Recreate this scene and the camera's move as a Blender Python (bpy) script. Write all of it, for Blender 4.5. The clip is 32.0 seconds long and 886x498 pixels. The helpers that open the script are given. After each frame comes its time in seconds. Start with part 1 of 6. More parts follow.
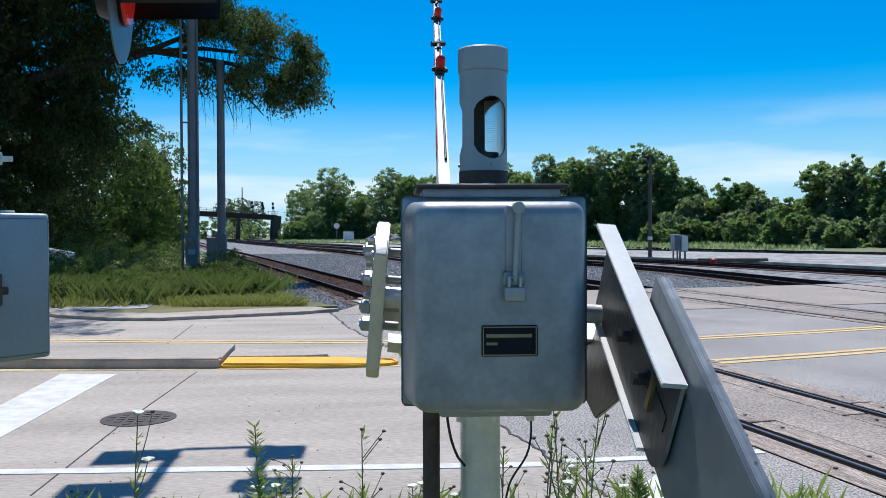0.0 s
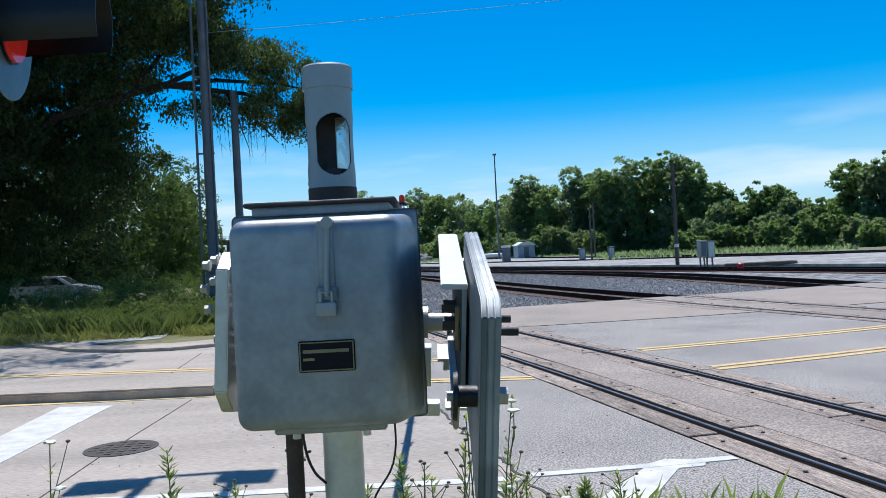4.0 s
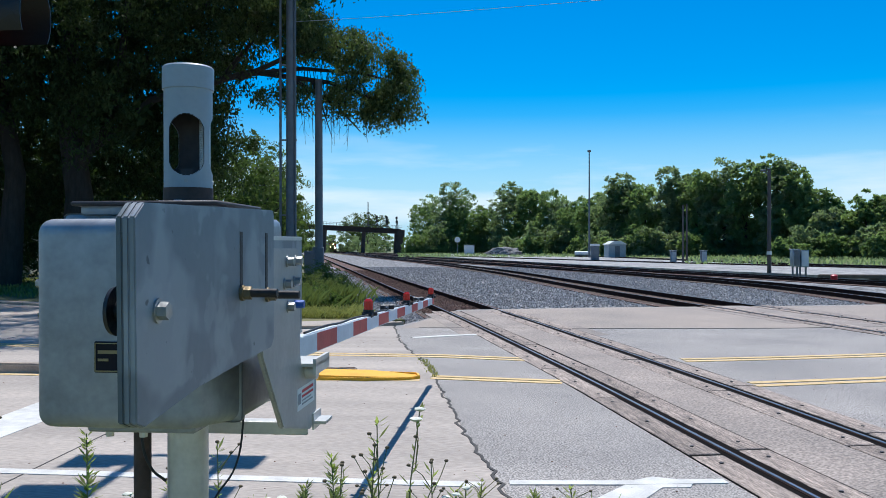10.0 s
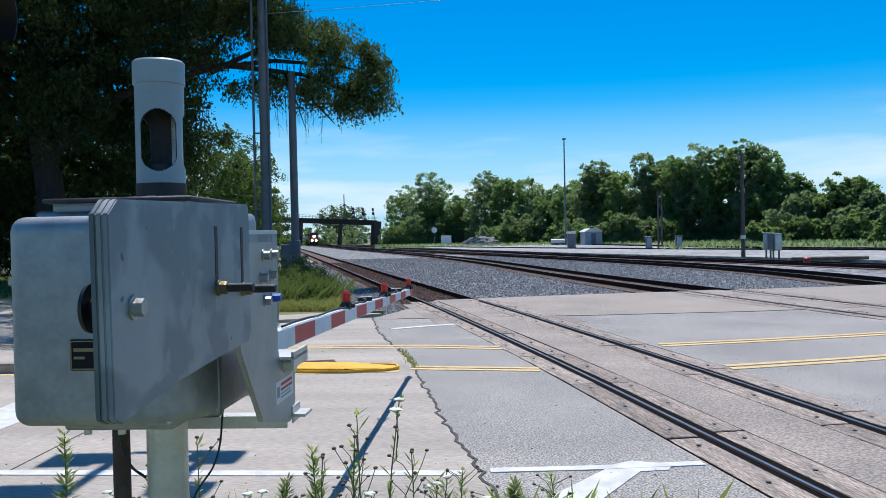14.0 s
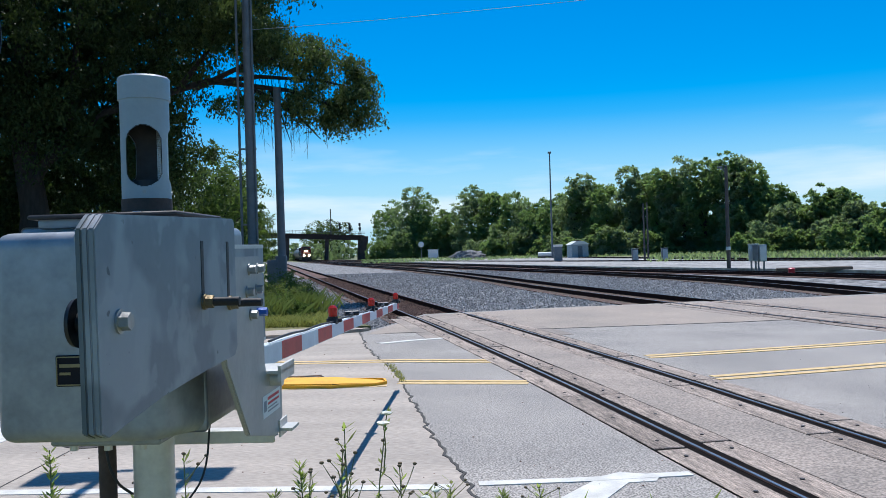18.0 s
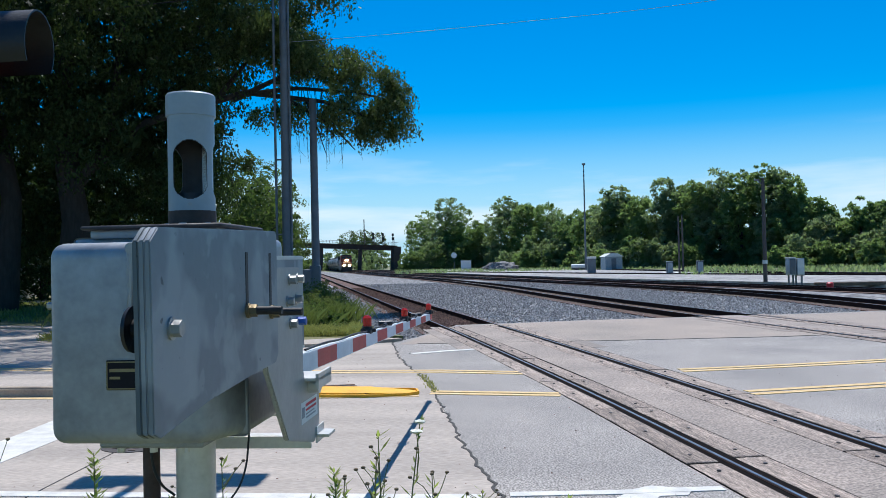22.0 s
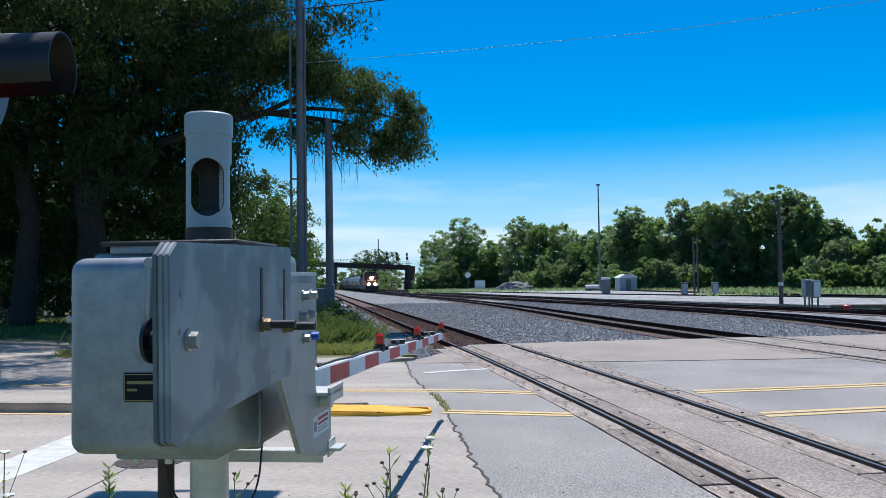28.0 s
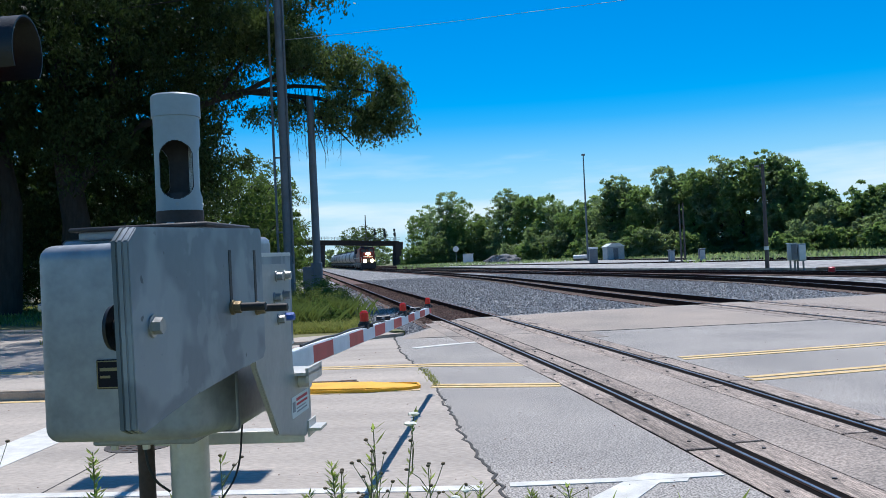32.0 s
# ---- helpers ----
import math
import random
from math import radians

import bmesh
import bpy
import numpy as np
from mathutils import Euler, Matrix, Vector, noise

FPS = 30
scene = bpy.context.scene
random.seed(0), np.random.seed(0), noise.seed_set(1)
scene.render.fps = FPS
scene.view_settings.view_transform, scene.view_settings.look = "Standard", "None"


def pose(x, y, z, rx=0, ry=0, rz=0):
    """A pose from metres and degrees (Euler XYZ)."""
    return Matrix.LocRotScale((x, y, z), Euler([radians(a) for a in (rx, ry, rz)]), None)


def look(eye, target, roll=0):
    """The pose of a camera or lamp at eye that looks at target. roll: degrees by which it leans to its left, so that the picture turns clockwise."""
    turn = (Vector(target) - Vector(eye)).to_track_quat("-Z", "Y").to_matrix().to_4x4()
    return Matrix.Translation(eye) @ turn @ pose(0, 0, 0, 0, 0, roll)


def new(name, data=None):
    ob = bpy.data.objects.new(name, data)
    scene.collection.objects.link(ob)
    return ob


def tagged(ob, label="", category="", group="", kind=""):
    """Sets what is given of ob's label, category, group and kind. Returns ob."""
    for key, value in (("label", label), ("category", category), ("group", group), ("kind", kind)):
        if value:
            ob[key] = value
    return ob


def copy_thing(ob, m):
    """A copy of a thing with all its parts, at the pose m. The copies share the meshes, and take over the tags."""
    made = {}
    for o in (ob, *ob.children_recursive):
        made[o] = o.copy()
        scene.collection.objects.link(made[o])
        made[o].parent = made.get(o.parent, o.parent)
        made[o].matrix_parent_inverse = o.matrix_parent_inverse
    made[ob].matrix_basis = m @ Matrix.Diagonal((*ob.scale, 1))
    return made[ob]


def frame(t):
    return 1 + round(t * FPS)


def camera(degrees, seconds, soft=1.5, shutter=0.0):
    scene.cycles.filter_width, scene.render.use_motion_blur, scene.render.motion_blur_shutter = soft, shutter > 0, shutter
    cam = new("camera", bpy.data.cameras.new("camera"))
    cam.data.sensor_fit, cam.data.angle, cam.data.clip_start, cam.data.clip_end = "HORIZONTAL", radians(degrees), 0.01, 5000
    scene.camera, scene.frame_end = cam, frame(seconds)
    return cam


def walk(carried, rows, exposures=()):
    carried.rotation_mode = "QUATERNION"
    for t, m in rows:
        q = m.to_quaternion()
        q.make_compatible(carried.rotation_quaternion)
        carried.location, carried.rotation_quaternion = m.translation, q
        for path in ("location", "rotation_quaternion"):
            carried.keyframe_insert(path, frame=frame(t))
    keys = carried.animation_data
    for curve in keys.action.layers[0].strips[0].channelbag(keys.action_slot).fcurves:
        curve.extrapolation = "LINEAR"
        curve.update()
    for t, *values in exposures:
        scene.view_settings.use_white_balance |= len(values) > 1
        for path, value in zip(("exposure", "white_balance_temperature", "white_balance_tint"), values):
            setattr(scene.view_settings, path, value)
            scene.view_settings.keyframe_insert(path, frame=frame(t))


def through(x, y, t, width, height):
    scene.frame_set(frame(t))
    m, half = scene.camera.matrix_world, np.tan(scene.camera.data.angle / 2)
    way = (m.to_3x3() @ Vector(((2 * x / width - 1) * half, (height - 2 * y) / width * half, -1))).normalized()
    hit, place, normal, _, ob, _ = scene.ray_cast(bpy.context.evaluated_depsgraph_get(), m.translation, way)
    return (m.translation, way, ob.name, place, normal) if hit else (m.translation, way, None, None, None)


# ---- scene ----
cam = camera(55.0, 32.0, soft=0.75)
# seconds, place, then pitch, roll (to the left) and yaw (to the left) in degrees
PATH = [
    (0, -1.675, -6.771, 1.726, -1.05, -0.19, -6.46),
    (0.5, -1.686, -6.798, 1.722, -0.37, -0.04, -5.16),
    (1, -1.687, -6.791, 1.715, 0.12, -0.44, -4.23),
    (1.5, -1.676, -6.798, 1.717, 0.50, -0.78, -3.92),
    (2, -1.662, -6.809, 1.715, 0.72, -1.33, -2.40),
    (2.5, -1.642, -6.782, 1.723, 0.47, -1.92, 0.30),
    (3, -1.543, -6.787, 1.719, 0.13, -2.69, 0.06),
    (3.5, -1.328, -6.864, 1.699, 0.25, -2.84, -4.58),
    (5.5, -0.492, -6.644, 1.708, -0.67, -2.84, 0.80),
    (6, -0.352, -6.725, 1.719, -1.42, -2.40, 3.84),
    (6.5, -0.303, -6.804, 1.713, -1.69, -2.17, 5.46),
    (7, -0.279, -6.803, 1.721, -1.75, -1.80, 5.35),
    (7.5, -0.256, -6.786, 1.732, -1.55, -1.23, 3.86),
    (8, -0.276, -6.775, 1.730, -0.95, -0.92, 2.69),
    (8.5, -0.300, -6.782, 1.734, -0.18, -0.40, 2.39),
    (9, -0.305, -6.790, 1.733, 0.13, -0.23, 2.58),
    (9.5, -0.313, -6.789, 1.730, 0.12, -0.15, 2.43),
    (10, -0.312, -6.789, 1.732, -0.10, -0.06, 1.97),
    (10.5, -0.309, -6.790, 1.730, -0.22, -0.11, 1.70),
    (11, -0.308, -6.795, 1.731, -0.16, -0.04, 1.68),
    (11.5, -0.309, -6.809, 1.732, 0.10, -0.07, 1.85),
    (12, -0.311, -6.808, 1.732, 0.23, -0.13, 1.90),
    (12.5, -0.311, -6.818, 1.733, 0.21, -0.20, 1.84),
    (13, -0.312, -6.814, 1.732, -0.05, -0.44, 1.55),
    (13.5, -0.310, -6.811, 1.733, -0.47, -0.83, 1.08),
    (14, -0.307, -6.801, 1.732, -0.76, -1.21, 0.44),
    (14.5, -0.300, -6.788, 1.730, -0.83, -1.59, -0.05),
    (15, -0.294, -6.791, 1.730, -0.67, -1.95, -0.39),
    (15.5, -0.288, -6.807, 1.731, -0.26, -2.14, -0.43),
    (17.5, -0.296, -6.819, 1.728, 0.37, -1.92, -0.27),
    (18, -0.302, -6.819, 1.727, 0.17, -1.75, -0.46),
    (18.5, -0.297, -6.829, 1.730, 0.17, -1.56, -0.42),
    (19, -0.295, -6.840, 1.728, 0.42, -1.45, -0.07),
    (19.5, -0.303, -6.859, 1.728, 0.80, -1.34, 0.59),
    (20, -0.314, -6.887, 1.733, 1.21, -1.12, 1.59),
    (20.5, -0.321, -6.904, 1.734, 1.38, -1.09, 2.27),
    (21, -0.327, -6.907, 1.734, 1.37, -1.05, 2.46),
    (21.5, -0.318, -6.907, 1.733, 1.18, -1.15, 2.22),
    (22, -0.306, -6.892, 1.732, 0.96, -1.25, 1.73),
    (22.5, -0.299, -6.891, 1.730, 0.82, -1.25, 1.37),
    (23, -0.299, -6.893, 1.731, 0.78, -1.24, 1.39),
    (23.5, -0.298, -6.908, 1.731, 0.83, -1.19, 1.56),
    (24, -0.301, -6.913, 1.730, 0.88, -1.14, 1.70),
    (24.5, -0.300, -6.915, 1.732, 0.92, -1.07, 1.63),
    (25, -0.299, -6.923, 1.732, 1.01, -1.07, 1.47),
    (25.5, -0.297, -6.922, 1.728, 1.30, -1.07, 1.35),
    (27.5, -0.292, -6.934, 1.726, 2.59, -0.86, 2.24),
    (28, -0.294, -6.942, 1.723, 2.31, -0.86, 2.65),
    (28.5, -0.273, -6.974, 1.718, 1.68, -1.16, 2.57),
    (29, -0.288, -6.926, 1.716, 0.74, -1.68, 1.31),
    (29.5, -0.322, -6.881, 1.714, 0.14, -1.96, 0.25),
    (30, -0.277, -6.888, 1.724, -0.26, -2.22, 0.55),
    (30.5, -0.249, -6.881, 1.721, -0.24, -2.40, 1.74),
    (31, -0.253, -6.880, 1.721, -0.03, -2.54, 2.40),
    (31.5, -0.258, -6.904, 1.724, 0.29, -2.62, 2.29),
    (32, -0.249, -6.923, 1.726, 0.57, -2.65, 1.88),
]


def cam_pose(x, y, z, pitch, roll, yaw):
    a, p = radians(yaw), radians(pitch)
    ahead = Vector((-math.sin(a) * math.cos(p), math.cos(a) * math.cos(p), math.sin(p)))
    eye = Vector((x, y, z))
    return look(eye, eye + ahead, roll)


walk(cam, [(t, cam_pose(*row)) for t, *row in PATH], exposures=((0, 0.0, 6000, 10), (32, 0.0, 6000, 10)))

# ---- light ----
SUN_UP = radians(62)
sun = new("sun", bpy.data.lights.new("sun", "SUN"))
sun.data.energy, sun.data.angle, sun.data.color = 4.9, radians(0.55), (1.0, 0.955, 0.89)
sun.matrix_world = look((0, 40 * math.cos(SUN_UP), 40 * math.sin(SUN_UP)), (0, 0, 0))
world = bpy.data.worlds.new("sky")
scene.world = world
world.use_nodes = True
wt = world.node_tree
sky = wt.nodes.new("ShaderNodeTexSky")
sky.sky_type, sky.sun_disc = "NISHITA", False
sky.sun_elevation, sky.sun_rotation = SUN_UP, radians(0)
sky.air_density, sky.dust_density, sky.ozone_density = 1.0, 0.05, 3.0
# thin haze clouds low over the horizon
geo = wt.nodes.new("ShaderNodeTexCoord")
sep = wt.nodes.new("ShaderNodeSeparateXYZ")
wt.links.new(geo.outputs["Generated"], sep.inputs[0])
stretch = wt.nodes.new("ShaderNodeMapping")
stretch.inputs["Scale"].default_value = (1.6, 1.6, 11)
wt.links.new(geo.outputs["Generated"], stretch.inputs[0])
cloud = wt.nodes.new("ShaderNodeTexNoise")
cloud.inputs["Scale"].default_value, cloud.inputs["Detail"].default_value = 2.3, 7
wt.links.new(stretch.outputs[0], cloud.inputs["Vector"])
cramp = wt.nodes.new("ShaderNodeMapRange")
cramp.inputs[1].default_value, cramp.inputs[2].default_value = 0.46, 0.66
wt.links.new(cloud.outputs["Fac"], cramp.inputs[0])
low = wt.nodes.new("ShaderNodeMapRange")
low.inputs[1].default_value, low.inputs[2].default_value = 0.15, 0.06
low.inputs[3].default_value, low.inputs[4].default_value = 0.0, 0.8
wt.links.new(sep.outputs["Z"], low.inputs[0])
both = wt.nodes.new("ShaderNodeMath")
both.operation = "MULTIPLY"
wt.links.new(cramp.outputs[0], both.inputs[0])
wt.links.new(low.outputs[0], both.inputs[1])
mixs = wt.nodes.new("ShaderNodeMix")
mixs.data_type = "RGBA"
wt.links.new(both.outputs[0], mixs.inputs["Factor"])
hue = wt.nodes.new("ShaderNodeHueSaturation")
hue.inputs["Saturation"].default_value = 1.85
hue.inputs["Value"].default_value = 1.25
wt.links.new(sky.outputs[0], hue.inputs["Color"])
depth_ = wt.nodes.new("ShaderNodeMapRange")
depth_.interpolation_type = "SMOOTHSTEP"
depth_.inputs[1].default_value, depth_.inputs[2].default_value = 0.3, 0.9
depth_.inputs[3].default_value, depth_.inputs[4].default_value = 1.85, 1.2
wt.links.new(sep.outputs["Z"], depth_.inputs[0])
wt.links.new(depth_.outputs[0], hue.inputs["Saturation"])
haze = wt.nodes.new("ShaderNodeMapRange")
haze.interpolation_type = "SMOOTHSTEP"
haze.inputs[1].default_value, haze.inputs[2].default_value = 0.0, 0.2
haze.inputs[3].default_value, haze.inputs[4].default_value = 0.85, 0.0
wt.links.new(sep.outputs["Z"], haze.inputs[0])
hmix = wt.nodes.new("ShaderNodeMix")
hmix.data_type = "RGBA"
hmix.inputs[7].default_value = (4.4, 7.6, 9.8, 1)
wt.links.new(haze.outputs[0], hmix.inputs["Factor"])
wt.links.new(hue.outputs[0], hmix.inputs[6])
wt.links.new(hmix.outputs[2], mixs.inputs[6])
mixs.inputs[7].default_value = (9.6, 10.6, 11.0, 1)
bg = wt.nodes["Background"]
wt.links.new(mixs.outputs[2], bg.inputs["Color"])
bg.inputs["Strength"].default_value = 0.09


# ---- materials ----
def material(name, colour, rough=0.7, metal=0.0, vary=0.25, scale=6.0, fine=60.0, bump=0.2, tint=None, island=0.0, emit=None, spec=0.5, stretch=(1, 1, 1), each=0.0, speck=0.0, grain=150.0):
    """Painted or natural surface: two scales of noise over its colour, fine relief."""
    m = bpy.data.materials.new(name)
    m.use_nodes = True
    nt = m.node_tree
    b = nt.nodes["Principled BSDF"]
    N, L = nt.nodes.new, nt.links.new
    tc = N("ShaderNodeTexCoord")
    mp = N("ShaderNodeMapping")
    mp.inputs["Scale"].default_value = stretch
    L(tc.outputs["Object"], mp.inputs[0])
    n1, n2 = N("ShaderNodeTexNoise"), N("ShaderNodeTexNoise")
    for n, s, d in ((n1, scale, 5), (n2, fine, 3)):
        n.inputs["Scale"].default_value, n.inputs["Detail"].default_value = s, d
        L(mp.outputs[0], n.inputs["Vector"])
    add = N("ShaderNodeMath")
    add.operation = "MULTIPLY_ADD"
    add.inputs[1].default_value = 0.4
    L(n2.outputs["Fac"], add.inputs[0])
    L(n1.outputs["Fac"], add.inputs[2])
    mr = N("ShaderNodeMapRange")
    mr.inputs[1].default_value, mr.inputs[2].default_value = 0.4, 1.0
    L(add.outputs[0], mr.inputs[0])
    mx = N("ShaderNodeMix")
    mx.data_type = "RGBA"
    lo = tuple(c * (1 - vary) for c in colour)
    hi = tuple(min(1, c * (1 + vary)) for c in (tint or colour))
    mx.inputs[6].default_value, mx.inputs[7].default_value = (*lo, 1), (*hi, 1)
    L(mr.outputs[0], mx.inputs["Factor"])
    out = mx.outputs[2]
    if island or each:
        src = N("ShaderNodeNewGeometry").outputs["Random Per Island"] if island else N("ShaderNodeObjectInfo").outputs["Random"]
        amount = island or each
        r = N("ShaderNodeMapRange")
        r.inputs[3].default_value, r.inputs[4].default_value = 1 - amount, 1 + amount
        L(src, r.inputs[0])
        mul = N("ShaderNodeMix")
        mul.data_type, mul.blend_type = "RGBA", "MULTIPLY"
        mul.inputs["Factor"].default_value = 1
        L(out, mul.inputs[6])
        L(r.outputs[0], mul.inputs[7])
        out = mul.outputs[2]
    if speck:
        n3, r3, m3 = N("ShaderNodeTexNoise"), N("ShaderNodeMapRange"), N("ShaderNodeMix")
        n3.inputs["Scale"].default_value, n3.inputs["Detail"].default_value = grain, 2
        L(mp.outputs[0], n3.inputs["Vector"])
        r3.inputs[1].default_value, r3.inputs[2].default_value = 0.36, 0.64
        r3.inputs[3].default_value, r3.inputs[4].default_value = 1 - speck, 1 + speck
        L(n3.outputs["Fac"], r3.inputs[0])
        m3.data_type, m3.blend_type = "RGBA", "MULTIPLY"
        m3.inputs["Factor"].default_value = 1
        L(out, m3.inputs[6])
        L(r3.outputs[0], m3.inputs[7])
        out = m3.outputs[2]
    L(out, b.inputs["Base Color"])
    b.inputs["Roughness"].default_value, b.inputs["Metallic"].default_value = rough, metal
    b.inputs["Specular IOR Level"].default_value = spec
    if bump:
        bp = N("ShaderNodeBump")
        bp.inputs["Strength"].default_value, bp.inputs["Distance"].default_value = bump, 0.01
        L(n2.outputs["Fac"], bp.inputs["Height"])
        L(bp.outputs[0], b.inputs["Normal"])
    if emit:
        b.inputs["Emission Color"].default_value, b.inputs["Emission Strength"].default_value = (*emit[0], 1), emit[1]
    return m


def leaf_material(name, colour, vary=0.55, through=0.35):
    m = material(name, colour, 0.55, vary=0.3, scale=0.4, fine=3, bump=0, island=vary, spec=0.12)
    b = m.node_tree.nodes["Principled BSDF"]
    t = m.node_tree.nodes.new("ShaderNodeBsdfTranslucent")
    t.inputs["Color"].default_value = (colour[0] * 1.5, colour[1] * 1.7, colour[2] * 0.9, 1)
    mix = m.node_tree.nodes.new("ShaderNodeMixShader")
    mix.inputs[0].default_value = through
    m.node_tree.links.new(b.outputs[0], mix.inputs[1])
    m.node_tree.links.new(t.outputs[0], mix.inputs[2])
    m.node_tree.links.new(mix.outputs[0], m.node_tree.nodes["Material Output"].inputs[0])
    return m


def blotched(name, dark, pale):
    """Weathered zinc: broad pale blotches with soft-edged outlines, small dark scuffs, dull sheen."""
    m = material(name, dark, 0.5, 0.3, vary=0.12, scale=3, fine=40, bump=0.05)
    nt = m.node_tree
    N, L = nt.nodes.new, nt.links.new
    b = nt.nodes["Principled BSDF"]
    base = b.inputs["Base Color"].links[0].from_socket
    tc = N("ShaderNodeTexCoord")
    for scale, lo, hi, colour, amount in ((5.2, 0.47, 0.56, pale, 0.7), (11, 0.55, 0.6, pale, 0.45), (26, 0.70, 0.74, tuple(c * 0.35 for c in dark), 0.8)):
        n, r, x = N("ShaderNodeTexNoise"), N("ShaderNodeMapRange"), N("ShaderNodeMix")
        n.inputs["Scale"].default_value, n.inputs["Detail"].default_value = scale, 2.5
        L(tc.outputs["Object"], n.inputs["Vector"])
        r.inputs[1].default_value, r.inputs[2].default_value, r.inputs[4].default_value = lo, hi, amount
        L(n.outputs["Fac"], r.inputs[0])
        x.data_type = "RGBA"
        L(r.outputs[0], x.inputs["Factor"])
        L(base, x.inputs[6])
        x.inputs[7].default_value = (*colour, 1)
        base = x.outputs[2]
    L(base, b.inputs["Base Color"])
    return m


CONCRETE = material("concrete", (0.385, 0.337, 0.29), 0.9, vary=0.24, scale=0.55, fine=24, bump=0.3, tint=(0.425, 0.365, 0.308), speck=0.15, grain=26, stretch=(0.5, 2.2, 1))
ASPHALT = material("asphalt", (0.295, 0.275, 0.255), 0.9, vary=0.22, scale=0.6, fine=40, bump=0.5, tint=(0.325, 0.295, 0.265), speck=0.6, grain=62)
PATCH = material("patched_asphalt", (0.32, 0.28, 0.24), 0.9, vary=0.18, scale=0.5, fine=16, bump=0.6, tint=(0.36, 0.29, 0.235), speck=0.3, grain=30)
RUSTPATCH = material("rust_stained_asphalt", (0.27, 0.235, 0.205), 0.9, vary=0.25, scale=0.7, fine=18, bump=0.5, tint=(0.335, 0.275, 0.23), speck=0.35, grain=40)
KERB = material("kerb_concrete", (0.37, 0.32, 0.27), 0.9, vary=0.35, scale=3, fine=40, tint=(0.42, 0.33, 0.24))
YELLOW = material("yellow_paint", (0.85, 0.42, 0.02), 0.7, vary=0.25, scale=2.5, fine=30)
YLINE = material("worn_yellow_line", (0.66, 0.41, 0.13), 0.8, vary=0.22, scale=9, fine=45, tint=(0.66, 0.5, 0.27))
WHITE = material("white_line_paint", (0.64, 0.62, 0.57), 0.75, vary=0.25, scale=5, fine=70)
CRACK = material("tar_crack", (0.07, 0.065, 0.06), 0.95, vary=0.4, scale=6, fine=30, bump=0.5)
BALLAST = material("ballast_stone", (0.33, 0.315, 0.30), 0.95, vary=0.5, scale=5, fine=26, bump=1.0, island=0.5)
BALLAST_BED = material("ballast_bed", (0.215, 0.207, 0.20), 0.95, vary=0.5, scale=1.1, fine=9, bump=1.0, speck=0.7, grain=3.5)
RUSTY_BED = material("rusty_ballast", (0.125, 0.07, 0.05), 0.95, vary=0.5, scale=3, fine=18, bump=1.0)
RUSTSTONE = material("rust_stained_stone", (0.175, 0.098, 0.07), 0.95, vary=0.5, scale=5, fine=26, bump=1.0, island=0.5)
# shade inside the channel and bracket, put into the steel's colour
CHANNELIN = material("shaded_inner_steel", (0.05, 0.048, 0.05), 0.5, 0.35, vary=0.4, scale=6, fine=30)
RAIL_SIDE = material("rusted_rail", (0.032, 0.019, 0.015), 0.9, spec=0.1, vary=0.3, scale=8, fine=60)
RAIL_TOP = material("polished_rail_head", (0.25, 0.265, 0.30), 0.35, 0.9, vary=0.3, scale=4, fine=40, bump=0.05)
TIE = material("weathered_tie", (0.11, 0.085, 0.065), 0.95, vary=0.4, scale=6, fine=40, each=0.35)
PLANK = material("crossing_timber", (0.235, 0.195, 0.165), 0.92, vary=0.5, scale=3, fine=22, bump=0.9, tint=(0.32, 0.255, 0.21), stretch=(6, 0.6, 6), each=0.17, speck=0.4, grain=22)
# near black: the shade of a deep groove put into a flush surface
GROOVE_SHADE = material("flangeway_shade", (0.010, 0.008, 0.007), 0.95, spec=0.05, vary=0.4, scale=6, fine=30)
SOIL = material("verge_soil", (0.20, 0.17, 0.12), 0.95, vary=0.4, scale=0.6, fine=9, bump=0.6, tint=(0.17, 0.19, 0.08))
PALE = material("pale_gravel", (0.33, 0.315, 0.295), 0.95, vary=0.4, scale=0.25, fine=5, bump=0.6, speck=0.3, grain=1.3)
LAWN = material("mown_grass", (0.10, 0.125, 0.04), 0.9, vary=0.45, scale=0.5, fine=12, bump=0.6, tint=(0.17, 0.15, 0.06))
GRASS = leaf_material("grass_blade", (0.23, 0.225, 0.095), 0.65, 0.5)
WEED = leaf_material("weed_leaf", (0.26, 0.29, 0.11), 0.5, 0.55)
VERGEWEED = leaf_material("verge_weed_leaf", (0.135, 0.155, 0.062), 0.6, 0.45)
DRYGRASS = leaf_material("dry_grass_blade", (0.29, 0.265, 0.12), 0.5, 0.45)
STALK = material("weed_stalk", (0.20, 0.20, 0.09), 0.8)
BLOOM = material("pale_bloom", (0.72, 0.72, 0.60), 0.8)
SEED = material("brown_seedhead", (0.16, 0.12, 0.07), 0.9)
# one willow leaf in two tones: shade put into LEAF_A, sunlight into LEAF_D
LEAF_A = leaf_material("shaded_willow_leaf", (0.046, 0.068, 0.027), 0.6, 0.25)
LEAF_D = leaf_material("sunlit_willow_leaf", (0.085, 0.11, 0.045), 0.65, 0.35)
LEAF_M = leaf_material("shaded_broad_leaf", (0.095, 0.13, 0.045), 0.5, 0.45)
# haze put into the colour: far leaves made lighter and greyer
LEAF_B = leaf_material("hazed_broad_leaf", (0.165, 0.215, 0.105), 0.35, 0.6)
LEAF_C = leaf_material("hazed_grey_green_leaf", (0.195, 0.23, 0.155), 0.35, 0.6)
BARK = material("dark_bark", (0.04, 0.034, 0.03), 0.95, vary=0.4, scale=3, fine=18, bump=1.0, stretch=(3, 3, 0.6))
